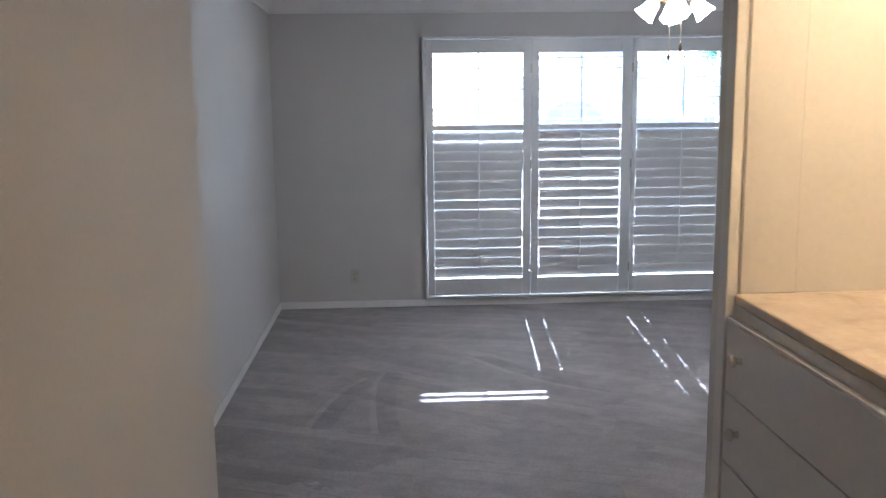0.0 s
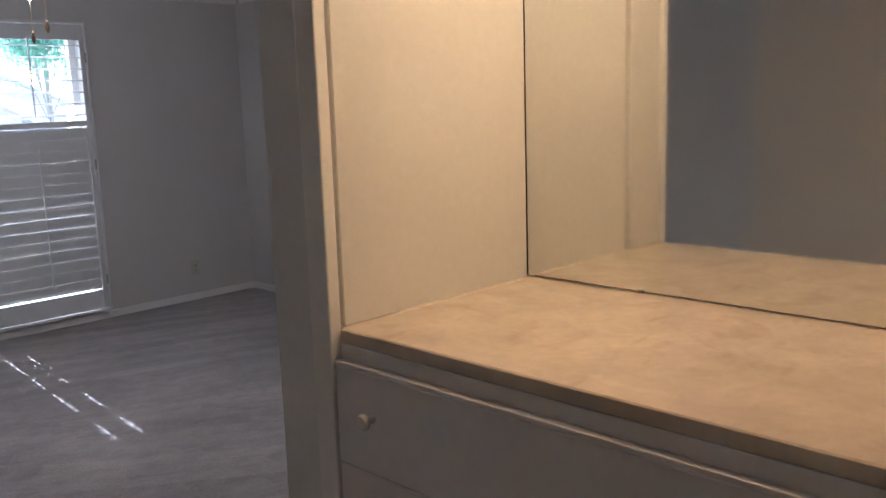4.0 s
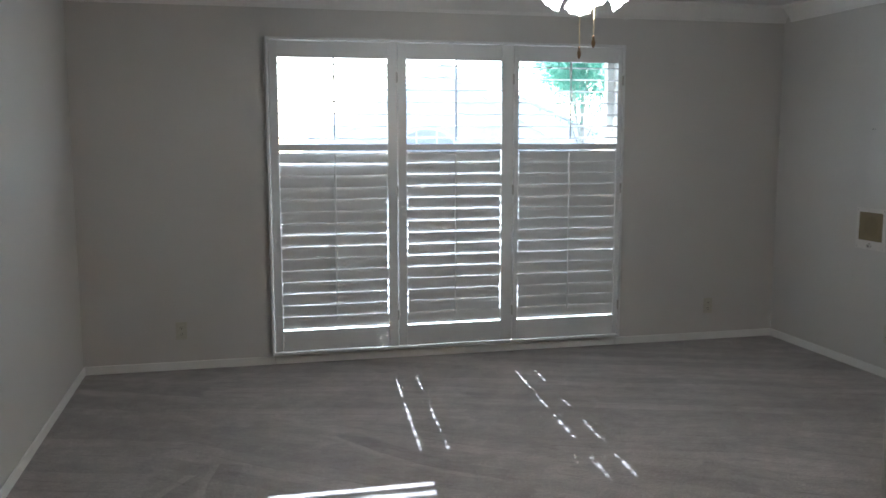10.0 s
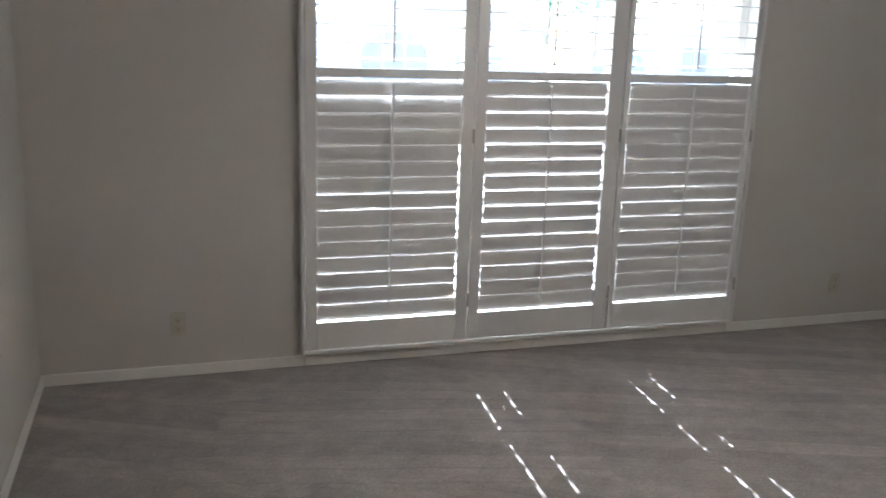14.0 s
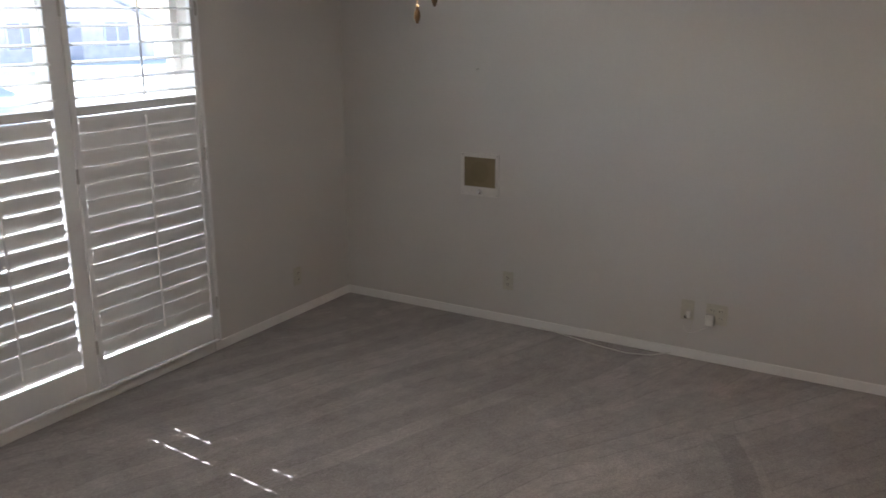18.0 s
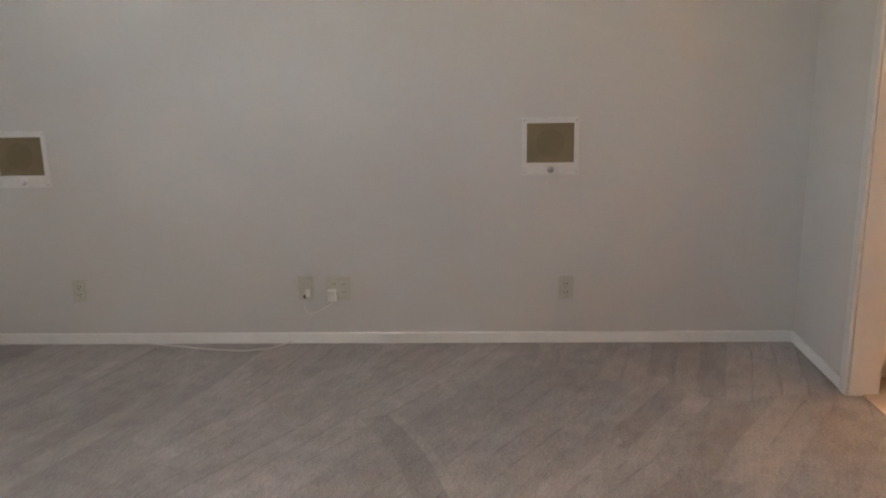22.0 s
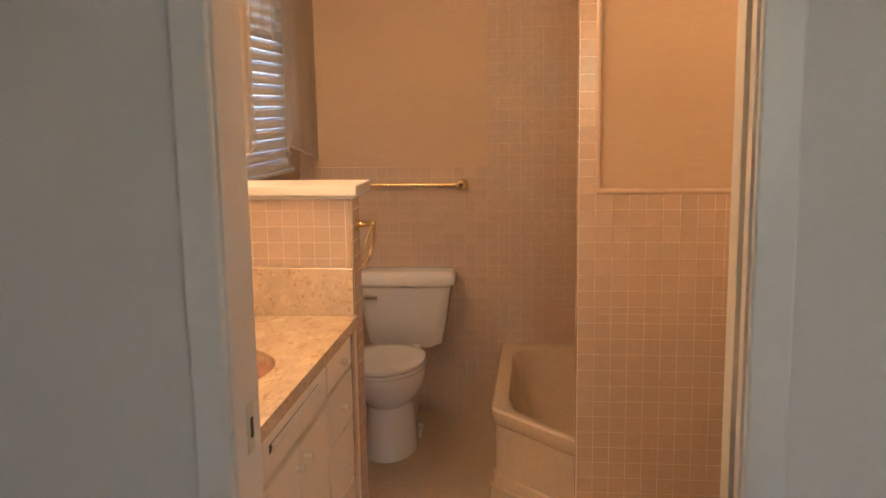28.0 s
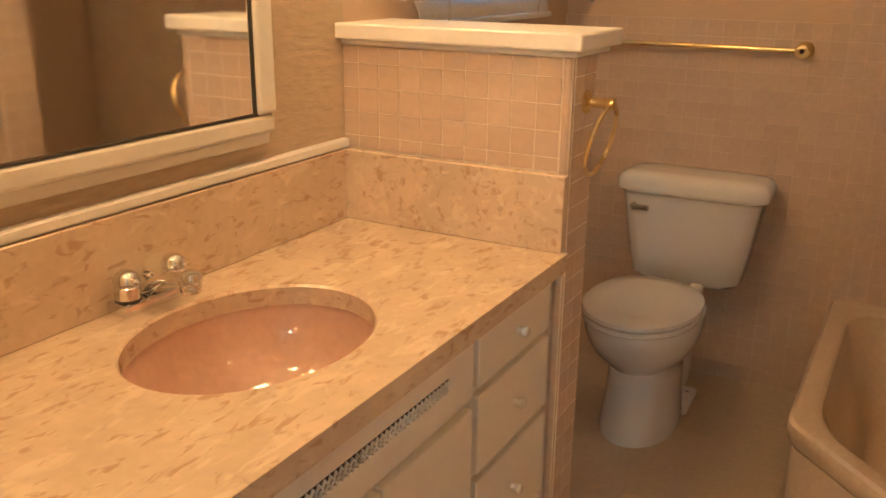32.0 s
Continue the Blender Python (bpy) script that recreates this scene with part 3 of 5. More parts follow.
def crown(name, p, q, inward):
    """A stepped cornice along p-q; inward points into the room."""
    p, q, n = Vector((*p, 0)), Vector((*q, 0)), Vector((*inward, 0))
    prof = [(0.0, -0.115), (0.012, -0.115), (0.018, -0.095), (0.045, -0.06), (0.075, -0.022), (0.085, -0.018), (0.085, -0.001), (0.0, -0.001)]
    secs = [[e + n * (d + 0.001) + Vector((0, 0, CEILING + h)) for d, h in prof] for e in (p, q)]
    return solid(name, loft(secs), TRIM, "white painted crown moulding", "crown moulding")


crown("crown_moulding", (0, 0), (W, 0), (0, -1))
crown("crown_moulding", (0, SW), (0, -0.09), (1, 0))
crown("crown_moulding", (W, SE), (W, -0.09), (-1, 0))


# ---- bedroom window ----
win = thing("window_1", (2.39, 0.1, 0.095), "wide white-framed glass window behind plantation shutters", "window", kind="structure")
part("window_frame", boxes((1.201, 1.25, 0.07, 0.12, 0.096, 2.084), (3.528, 3.577, 0.07, 0.12, 0.096, 2.084), (1.25, 3.528, 0.07, 0.12, 0.096, 0.15),
                           (1.25, 3.528, 0.07, 0.12, 2.03, 2.084), (1.98, 2.04, 0.07, 0.12, 0.15, 2.03), (2.77, 2.83, 0.07, 0.12, 0.15, 2.03)), WHITE, win)
for a, b in ((1.25, 1.98), (2.04, 2.77), (2.83, 3.528)):
    g = part("pane", box(a, b, 0.092, 0.097, 0.15, 2.03), PANE, win)
    g.visible_shadow = False
fr = thing("shutter_frame", (2.39, -0.02, 0.07), "white painted wooden frame that carries the shutters", "window frame", kind="structure")
part("jamb", box(1.168, 1.186, -0.052, -0.001, 0.068, 2.112, 0.003), SHUTTER, fr)
part("jamb", box(3.590, 3.608, -0.052, -0.001, 0.068, 2.112, 0.003), SHUTTER, fr)
part("head", box(1.186, 3.590, -0.052, -0.001, 2.095, 2.112, 0.003), SHUTTER, fr)
part("sill", box(1.186, 3.590, -0.052, -0.001, 0.068, 0.086, 0.003), SHUTTER, fr)


def louver_mesh(length, width=0.0815, thick=0.0105):
    """An oval blade that runs along x."""
    secs = []
    for x in (-length / 2, length / 2):
        secs.append([(x, width / 2 * math.cos(a), thick / 2 * math.sin(a) * (1 if abs(math.cos(a)) < 0.95 else 0.7)) for a in (2 * math.pi * k / 12 for k in range(12))])
    bm = loft(secs)
    for sx in (-1, 1):
        bm_box(bm, sx * length / 2 - 0.005, sx * length / 2 + 0.005, -0.010, 0.010, -0.006, 0.006)
    return to_mesh("louver", bm, SHUTTER, smooth=True)


HINGE = to_mesh("hinge", box(-0.006, 0.006, -0.004, 0.004, -0.035, 0.035, 0.002), STEEL)
PANELS = ((1.189, 2.0062, 1.244, 1.944), (2.0118, 2.8015, 2.070, 2.721), (2.8065, 3.587, 2.840, 3.555))
# how wide the slit over each lower louver stands, from the bottom up: 0 faint to 3 wide, 4 turned the other way
LIGHT = ((2, 1, 2, 2, 1, 1, 0, 3, 1, 0, 1, 0, 0, 0, 4), (0, 0, 2, 2, 2, 3, 3, 3, 3, 3, 3, 3, 3, 3, 2), (0, 0, 0, 1, 1, 1, 2, 2, 1, 1, 0, 0, 1, 0, 1))
SLIT = (86.9, 86.0, 84.9, 82.2, -57)
# louvers whose ends stand clear of the stile: at the left end, at the right end
CLEAR = ((), (1, 2, 3, 5, 6, 7, 8, 9, 10)), ((1, 2, 6, 7, 8, 10), (1, 2, 3, 5, 6, 8, 9, 10, 13, 14)), ((1, 2, 6, 9, 10, 13, 14), ())
rng = random.Random(4)
Y0, Y1, YC = -0.047, -0.016, -0.031
for k, (a, b, c, d) in enumerate(PANELS):
    sh = thing("shutter_panel", ((a + b) / 2, YC, 0.09), ("white plantation shutter panel, upper louvers open, lower louvers nearly closed",
               "white plantation shutter panel, upper louvers open, lower louvers tilted half open",
               "white plantation shutter panel, upper louvers open, lower louvers closed")[k], "shutter", "window shutters")
    part("stile", box(a, c, Y0, Y1, 0.09, 2.091, 0.003), SHUTTER, sh)
    part("stile", box(d, b, Y0, Y1, 0.09, 2.091, 0.003), SHUTTER, sh)
    part("rail", box(c, d, Y0 + 0.002, Y1 - 0.002, 0.09, 0.227, 0.003), SHUTTER, sh)
    part("rail", box(c, d, Y0 + 0.002, Y1 - 0.002, 1.399, 1.441, 0.003), SHUTTER, sh)
    part("rail", box(c, d, Y0 + 0.002, Y1 - 0.002, 1.988, 2.091, 0.003), SHUTTER, sh)
    xm = (c + d) / 2
    short, shorter, full = louver_mesh(d - c - 0.0078), louver_mesh(d - c - 0.0128), louver_mesh(d - c - 0.0016)
    for i in range(15):
        z = 0.234 + (i + 0.5) * 0.0772
        t = SLIT[LIGHT[k][i]] + rng.uniform(-0.2, 0.2)
        lo, hi = i in CLEAR[k][0], i in CLEAR[k][1]
        slip = 0.0028 * (lo - hi) + (rng.uniform(-0.0004, 0.0004) if lo or hi else 0.0)
        piece("louver", shorter if lo and hi else short if lo or hi else full, sh, (xm + slip, YC, z), (radians(-t), 0, 0))
    upper = louver_mesh(d - c - 0.0016, 0.076, 0.0095)
    for i in range(7):
        z = 1.441 + (i + 0.5) * 0.0782
        piece("louver", upper, sh, (xm, YC, z), (radians(7 + rng.uniform(-1, 1)), 0, 0))
    part("tilt_rod", box(xm - 0.006, xm + 0.006, YC - 0.054, YC - 0.044, 0.29, 1.375, 0.002), SHUTTER, sh)
    part("tilt_rod", box(xm - 0.005, xm + 0.005, YC - 0.052, YC - 0.043, 1.47, 2.0, 0.002), SHUTTER, sh)
    if k < 2:
        part("astragal", box(b - 0.003, b + 0.0095, Y1 + 0.005, Y1 + 0.012, 0.09, 2.091, 0.002), SHUTTER, sh)
        part("astragal_web", box(b - 0.0028, b - 0.0012, Y1 - 0.001, Y1 + 0.006, 0.09, 2.091), SHUTTER, sh)
    for z in (0.30, 1.13, 1.87):
        piece("hinge", HINGE, sh, (b - 0.001 if k < 2 else b + 0.001, Y0 - 0.004, z))

# ---- dressing alcove ----
post = thing("alcove_post", (1.75, -5.0, 0), "white painted upright at the alcove's end", "post", kind="structure")
part("face", box(HR, 1.81, -5.065, SN, 0, CEILING, 0.004), WHITE, post)
part("casing", box(1.638, 1.6605, -5.118, -5.072, 0, CEILING, 0.003, 2), TRIM, post)
part("casing_back", box(1.6605, HR, -5.106, -5.072, 0, CEILING), TRIM, post)

NZ = 1.196
side = thing("alcove_side", (1.9, -5.09, NZ), "cream painted side panel of the lit alcove with a raised stile", "panel", kind="structure")
part("stile", box(1.668, 1.785, -5.1165, -5.071, NZ - 0.0, 2.15, 0.002), WHITE, side)
part("panel", box(1.7895, 2.1268, -5.106, -5.071, NZ - 0.004, 2.15, 0.0015), WHITE, side)
part("backing", box(1.69, 2.165, -5.070, -5.066, NZ, 2.15), WHITE, side)
solid("alcove_side", box(1.69, 2.165, -5.94, -5.92, NZ, 2.15), WHITE, "cream painted side panel of the lit alcove", "panel")
solid("alcove_top", box(1.66, 2.2, -5.94, -5.071, 2.151, CEILING), WHITE, "white painted soffit over the alcove", "soffit")
mir = thing("alcove_mirror", (2.165, -5.5, NZ), "frameless wall mirror at the back of the alcove", "mirror")
part("silvered_glass", box(2.128, 2.136, -5.918, -5.1065, NZ + 0.0025, 2.148, 0.0005), MIRROR, mir)
part("clip", box(2.124, 2.128, -5.357, -5.348, NZ + 0.001, NZ + 0.006, 0.001), STEEL, mir, "small metal mirror clip")
part("backing", box(2.137, 2.209, -5.938, -5.0935, NZ, 2.15), DARK, mir)
ct = thing("alcove_countertop", (1.9, -5.5, NZ), "polished beige cultured marble counter in the alcove", "countertop")
part("front_edge", box(1.6575, 1.6598, -5.935, -5.119, NZ - 0.0205, NZ - 0.0012, 0.0008), MARBLE, ct, "polished front edge of the slab")
part("slab", boxes((1.660, 2.136, -5.935, -5.1175, NZ - 0.021, NZ - 0.0004), (1.669, 2.136, -5.1174, -5.075, NZ - 0.021, NZ - 0.0004), bevel=0.0015), MARBLE, ct)

chest = thing("drawer_chest", (1.9, -5.5, 0), "built-in white painted chest of drawers under the marble counter", "chest of drawers")
part("carcass", box(1.656, 2.16, -5.935, -5.1195, 0.0, NZ - 0.0215), DRAWER, chest)
part("lip", box(1.6418, 1.656, -5.906, -5.1205, NZ - 0.0523, NZ - 0.045, 0.0012, 2), DRAWER, chest)
knob_me = to_mesh("knob", lathe([(0.0, 0), (0.007, 0), (0.0055, 0.006), (0.006, 0.010), (0.0115, 0.014), (0.0128, 0.019), (0.010, 0.0235), (0.0, 0.025)], 18, "x"), KNOBM, True)
for i in range(7):
    z1 = NZ - 0.0525 - i * 0.1545
    dr = part("drawer", box(1.642, 1.656, -5.906, -5.1205, max(z1 - 0.1526, 0.03), z1, 0.002, 2), DRAWER, chest)
    for y in (-5.202, -5.822):
        piece("knob", knob_me, dr, (1.642, y, z1 - 0.066), (0, 0, math.pi))
part("filler", box(1.644, 1.656, -5.94, -5.911, 0, NZ - 0.0555, 0.002), DRAWER, chest)
nl = thing("alcove_light", (1.93, -5.5, 2.15), "warm recessed light in the alcove's soffit", "ceiling light")
part("trim_ring", lathe([(0.075, 2.132), (0.095, 2.134), (0.095, 2.149), (0.075, 2.149)], 28, at=(1.93, -5.5, 0), ring=True), WHITE, nl)
part("lens", lathe([(0.0, 2.138), (0.074, 2.138), (0.074, 2.146), (0.0, 2.146)], 28, at=(1.93, -5.5, 0)),
     pbr("alcove_bulb", (0.9, 0.8, 0.6), emit=(1.0, 0.61, 0.275), strength=13.0), nl)

# ---- bathroom doorway ----
dw = thing("doorway", (3.82, -4.67, 0), "white painted casing of the bathroom's pocket-door opening", "doorway", kind="structure")
part("jamb", box(DOOR1, DOOR1 + 0.02, BN, SE, 0, 2.05), DOORTRIM, dw)
part("jamb", boxes((DOOR0 - 0.02, DOOR0, BN, -4.674, 0, 2.05), (DOOR0 - 0.02, DOOR0, -4.638, SE, 0, 2.05)), DOORTRIM, dw)
part("head", box(DOOR0, DOOR1, BN, SE, 2.03, 2.05), DOORTRIM, dw)
part("casing", box(DOOR1 + 0.004, DOOR1 + 0.062, SE, SE + 0.016, 0, 2.11, 0.005, 2), DOORTRIM, dw)
part("casing", box(DOOR0 - 0.064, DOOR0 - 0.004, SE, SE + 0.016, 0, 2.11, 0.005, 2), DOORTRIM, dw)
part("casing", box(DOOR0 - 0.004, DOOR1 + 0.004, SE, SE + 0.016, 2.04, 2.11, 0.005, 2), DOORTRIM, dw)
stk = part("strike_plate", box(DOOR1 - 0.003, DOOR1 + 0.001, -4.695, -4.665, 0.88, 0.965, 0.001), IVORY, dw, "worn ivory-painted strike plate")
part("strike_hole", box(DOOR1 - 0.004, DOOR1 - 0.0032, -4.687, -4.674, 0.905, 0.94), DARK, stk)
pd = thing("pocket_door", (3.43, -4.67, 0), "white pocket door slid back into the wall", "door")
part("leaf", box(2.85, DOOR0 - 0.026, -4.672, -4.640, 0.008, 2.03, 0.003), DOORTRIM, pd)
part("edge_pull", box(DOOR0 - 0.026, DOOR0 - 0.023, -4.666, -4.646, 0.87, 0.97), STEEL, pd, "dark metal edge pull")


# ---- bedroom: light, speakers, outlets ----
def tulip(at, direction, mat, size=0.82):
    """A ruffled glass shade whose mouth points along direction."""
    secs = []
    n = 32
    for h, r, ruf in ((0.0, 0.026, 0), (0.012, 0.034, 0), (0.035, 0.044, 0), (0.065, 0.050, 0.0), (0.095, 0.058, 0.012), (0.122, 0.070, 0.04), (0.121, 0.066, 0.04),
                      (0.09, 0.054, 0.012), (0.05, 0.043, 0), (0.014, 0.028, 0)):
        secs.append([Vector((r * (1 + ruf * math.cos(8 * a)) * math.cos(a), r * (1 + ruf * math.cos(8 * a)) * math.sin(a), h + ruf * 0.06 * math.cos(8 * a))) for a in (2 * math.pi * k / n for k in range(n))])
    bm = loft(secs, cap=False)
    q = Vector(direction).to_track_quat("Z", "Y").to_matrix().to_4x4()
    bmesh.ops.transform(bm, verts=bm.verts, matrix=Matrix.Translation(at) @ q @ Matrix.Scale(size, 4))
    return bm


FX, FY = 2.455, -2.14
fan = thing("ceiling_light", (FX, FY, CEILING), "bronze ceiling light with lit ruffled glass shades and pull chains", "ceiling light")
part("canopy", lathe([(0.0, CEILING - 0.001), (0.085, CEILING - 0.001), (0.08, CEILING - 0.03), (0.05, CEILING - 0.055), (0.016, CEILING - 0.06), (0.016, 2.26), (0.10, 2.25), (0.125, 2.22),
                      (0.125, 2.17), (0.09, 2.145), (0.045, 2.14), (0.045, 2.085), (0.03, 2.07), (0.0, 2.068)], 32, at=(FX, FY, 0)), BRONZE, fan, "dark bronze fitting", smooth=True)
for k in range(4):
    a = radians(-100 + 90 * k)
    d = Vector((math.cos(a), math.sin(a), 0))
    p = Vector((FX, FY, 2.122)) + d * 0.04
    q = Vector((FX, FY, 2.118)) + d * 0.098
    arm = part("arm", tube([p, p + d * 0.03 + Vector((0, 0, 0.012)), q], 0.009), BRONZE, fan, smooth=True)
    part("shade", tulip(q + Vector((0, 0, 0.01)), d * 0.85 + Vector((0, 0, -1)), SHADE), SHADE, arm, "lit white ruffled glass shade", smooth=True)
for dx, dy, z in ((-0.02, 0.02, 1.839), (0.035, -0.003, 1.885)):
    part("pull_chain", tube([(FX + dx, FY + dy, 2.09), (FX + dx, FY + dy, z + 0.03)], 0.0016, 6), BRASS, fan)
    part("fob", lathe([(0.0, z - 0.025), (0.004, z - 0.022), (0.009, z - 0.008), (0.009, z + 0.004), (0.004, z + 0.018), (0.006, z + 0.024), (0.0, z + 0.034)], 14, at=(FX + dx, FY + dy, 0)),
         BRONZE, fan, "small turned pull fob", smooth=True)



def outlet(at, face, label, holes=True):
    """A wall plate; face is 'y' for the window wall and 'x' for the east wall."""
    x, y, z = at
    o = thing("outlet", at, label, "outlet", "wall outlets")
    bm = box(-0.035, 0.035, -0.006, 0, -0.057, 0.057, 0.003, 2)
    spin = Matrix.Rotation(0 if face == "y" else -math.pi / 2, 4, "Z")

    def put(name, b, mat, sm=False):
        bmesh.ops.transform(b, verts=b.verts, matrix=Matrix.Translation(at) @ spin)
        return part(name, b, mat, o, smooth=sm)
    put("plate", bm, IVORY)
    for dz in ((-0.02, 0.02) if holes else ()):
        put("receptacle", box(-0.0165, 0.0165, -0.0085, -0.0055, dz - 0.0145, dz + 0.0145, 0.005, 2), IVORY)
        for dx in (-0.0065, 0.0065):
            put("slot", box(dx - 0.0013, dx + 0.0013, -0.0092, -0.008, dz - 0.002, dz + 0.007), DARK)
        put("slot", lathe([(0, -0.0092), (0.0025, -0.0092), (0.0025, -0.008), (0, -0.008)], 8, "y", (0, 0, dz - 0.008)), DARK)
    put("screw", lathe([(0, -0.0082), (0.003, -0.0078), (0.003, -0.0055), (0, -0.0055)], 10, "y"), STEEL)
    return o


outlet((0.600, -0.001, 0.255), "y", "ivory duplex outlet low on the window wall")
outlet((4.325, -0.001, 0.252), "y", "ivory duplex outlet low on the window wall")
outlet((W - 0.001, -1.215, 0.270), "x", "ivory duplex outlet low on the long wall")
outlet((W - 0.001, -3.538, 0.270), "x", "ivory duplex outlet low on the long wall")
outlet((W - 0.001, -2.311, 0.277), "x", "ivory jack plate with a white cable plugged in", holes=False)
quad = thing("outlet_double", (W - 0.001, -2.468, 0.275), "ivory double outlet plate with a plug adapter in it", "outlet", "wall outlets")
part("plate", box(W - 0.007, W - 0.001, -2.525, -2.411, 0.218, 0.332, 0.003, 2), IVORY, quad)
for y in (-2.491, -2.445):
    for z in (0.255, 0.295):
        part("receptacle", box(W - 0.0095, W - 0.0065, y - 0.0165, y + 0.0165, z - 0.0145, z + 0.0145, 0.005, 2), IVORY, quad)
        for s in (-0.0065, 0.0065):
            part("slot", box(W - 0.0102, W - 0.009, y + s - 0.0013, y + s + 0.0013, z - 0.002, z + 0.007), DARK, quad)
plug = thing("wall_plug", (W - 0.03, -2.44, 0.25), "white boxy plug adapter in the double outlet", "plug")
part("body", box(W - 0.045, W - 0.0103, -2.461, -2.413, 0.216, 0.277, 0.008, 2), KNOBM, plug)
part("cord", tube([(W - 0.03, -2.434, 0.222), (W - 0.030, -2.430, 0.205), (W - 0.022, -2.374, 0.167), (W - 0.016, -2.330, 0.151), (W - 0.013, -2.306, 0.160), (W - 0.012, -2.296, 0.192)],
                  0.0020), KNOBM, plug, smooth=True)
jk = thing("phone_jack_plug", (W - 0.02, -2.332, 0.275), "white phone plug in the jack plate", "plug")
part("body", box(W - 0.034, W - 0.0072, -2.334, -2.311, 0.240, 0.277, 0.004, 2), KNOBM, jk)
part("cord", tube([(W - 0.02, -2.330, 0.242), (W - 0.016, -2.345, 0.215), (W - 0.014, -2.325, 0.141), (W - 0.018, -2.287, 0.068)], 0.0012), IVORY, jk, smooth=True)
part("socket", lathe([(0.0, -0.0105), (0.008, -0.0105), (0.009, -0.0072), (0.0, -0.0072)], 14, "x", (W, -2.303, 0.236)), DARK, jk, "dark round socket")
solid("loose_cable", tube([(W - 0.03, -1.45, 0.022), (W - 0.05, -1.62, 0.010), (W - 0.10, -1.85, 0.006), (W - 0.125, -2.02, 0.006), (W - 0.09, -2.15, 0.007), (W - 0.03, -2.24, 0.02)], 0.0035), KNOBM,
      "thin white cable lying on the carpet along the baseboard", "cable", kind="object", smooth=True)
solid("wall_hook", lathe([(0.0, 0), (0.006, 0), (0.006, 0.004), (0.003, 0.006), (0.003, 0.016), (0.006, 0.018), (0.0, 0.02)], 10, "x", (W - 0.021, -0.996, 1.529)), STEEL,
      "small metal picture nail in the wall", "nail", kind="object", at=(W - 0.01, -0.996, 1.529))


SPEAKER_FRAME = pbr("speaker_frame_paint", (0.68, 0.66, 0.63), rough=0.4, var=0.03)


def wall_speaker(y, z):
    s = thing("wall_speaker", (W, y, z), "built-in wall speaker with white frame, brown cloth grille and volume knob", "speaker", "built-in wall speakers")
    a, b = 0.128, 0.130
    part("frame", boxes((W - 0.010, W - 0.001, y - a, y - a + 0.022, z - b, z + b), (W - 0.010, W - 0.001, y + a - 0.022, y + a, z - b, z + b),
                        (W - 0.010, W - 0.001, y - a + 0.022, y + a - 0.022, z + b - 0.026, z + b), (W - 0.010, W - 0.001, y - a + 0.022, y + a - 0.022, z - b, z - b + 0.056)), SPEAKER_FRAME, s)
    part("grille_cloth", box(W - 0.008, W - 0.004, y - a + 0.022, y + a - 0.022, z - b + 0.056, z + b - 0.026), CLOTH, s, "brown woven grille cloth")
    part("cone", lathe([(0.0, -0.0095), (0.060, -0.0095), (0.064, -0.0088), (0.064, -0.0075), (0.0, -0.0075)], 40, "x", (W, y, z + 0.015)), CONE, s, "darker round cone behind the cloth")
    part("volume_knob", lathe([(0.0, -0.03), (0.009, -0.029), (0.012, -0.026), (0.0135, -0.012), (0.016, -0.0105), (0.0, -0.0100)], 20, "x", (W, y - 0.002, z - b + 0.026)), CHROME, s, "chrome volume knob", smooth=True)
    for dy in (-a + 0.01, a - 0.01):
        for dz in (-b + 0.012, b - 0.012):
            part("screw", lathe([(0.0, -0.013), (0.004, -0.012), (0.004, -0.0098), (0.0, -0.0098)], 10, "x", (W, y + dy, z + dz)), STEEL, s)
    return s


wall_speaker(-1.015, 0.906)
wall_speaker(-3.458, 0.938)

# ---- bathroom: vanity ----
VT = 0.793
VX0, VX1, VY0, VY1 = 4.322, 4.852, -6.008, -4.735


def counter_with_hole(x0, x1, y0, y1, z0, z1, cx, cy, a, b, n=72):
    """A slab with an oval cut through it."""
    bm = bmesh.new()
    ang = sorted([2 * math.pi * k / n for k in range(n)] + [math.atan2(y - cy, x - cx) % (2 * math.pi) for x in (x0, x1) for y in (y0, y1)])
    rings = []
    for r, z in (("o", z1), ("i", z1), ("i", z1 - 0.004), ("i2", z0), ("o", z0)):
        ring = []
        for t in ang:
            c, s = math.cos(t), math.sin(t)
            if r == "o":
                k = min((x1 - cx) / c if c > 1e-9 else 1e9, (x0 - cx) / c if c < -1e-9 else 1e9, (y1 - cy) / s if s > 1e-9 else 1e9, (y0 - cy) / s if s < -1e-9 else 1e9)
                p = (cx + k * c, cy + k * s, z)
            else:
                e = 0.0 if r == "i" and z == z1 else -0.004
                k = 1 / math.sqrt((c / (a + e)) ** 2 + (s / (b + e)) ** 2)
                p = (cx + k * c, cy + k * s, z)
            ring.append(bm.verts.new(p))
        rings.append(ring)
    m = len(ang)
    for p, q in zip(rings, rings[1:] + rings[:1]):
        for i in range(m):
            bm.faces.new((p[i], p[(i + 1) % m], q[(i + 1) % m], q[i]))
    return bm


SX, SY, SA, SB = 4.590, -5.404, 0.170, 0.217
van = thing("vanity_countertop", (4.58, -5.4, VT), "beige flecked cultured marble vanity top with backsplash and an oval opening", "countertop")
part("slab", counter_with_hole(VX0, VX1, VY0 + 0.002, VY1, VT - 0.036, VT, SX, SY, SA, SB), VMARBLE, van)
part("backsplash", box(4.831, 4.852, -5.988, VY1, VT, 0.946, 0.002), VMARBLE, van)
part("sidesplash", box(4.332, 4.852, -6.009, -5.990, VT, 0.946, 0.002), VMARBLE, van)
solid("backsplash_trim", box(4.832, 4.852, -6.008, VY1, 0.948, 0.968, 0.004), TRIM, "white painted strip on top of the backsplash", "trim")
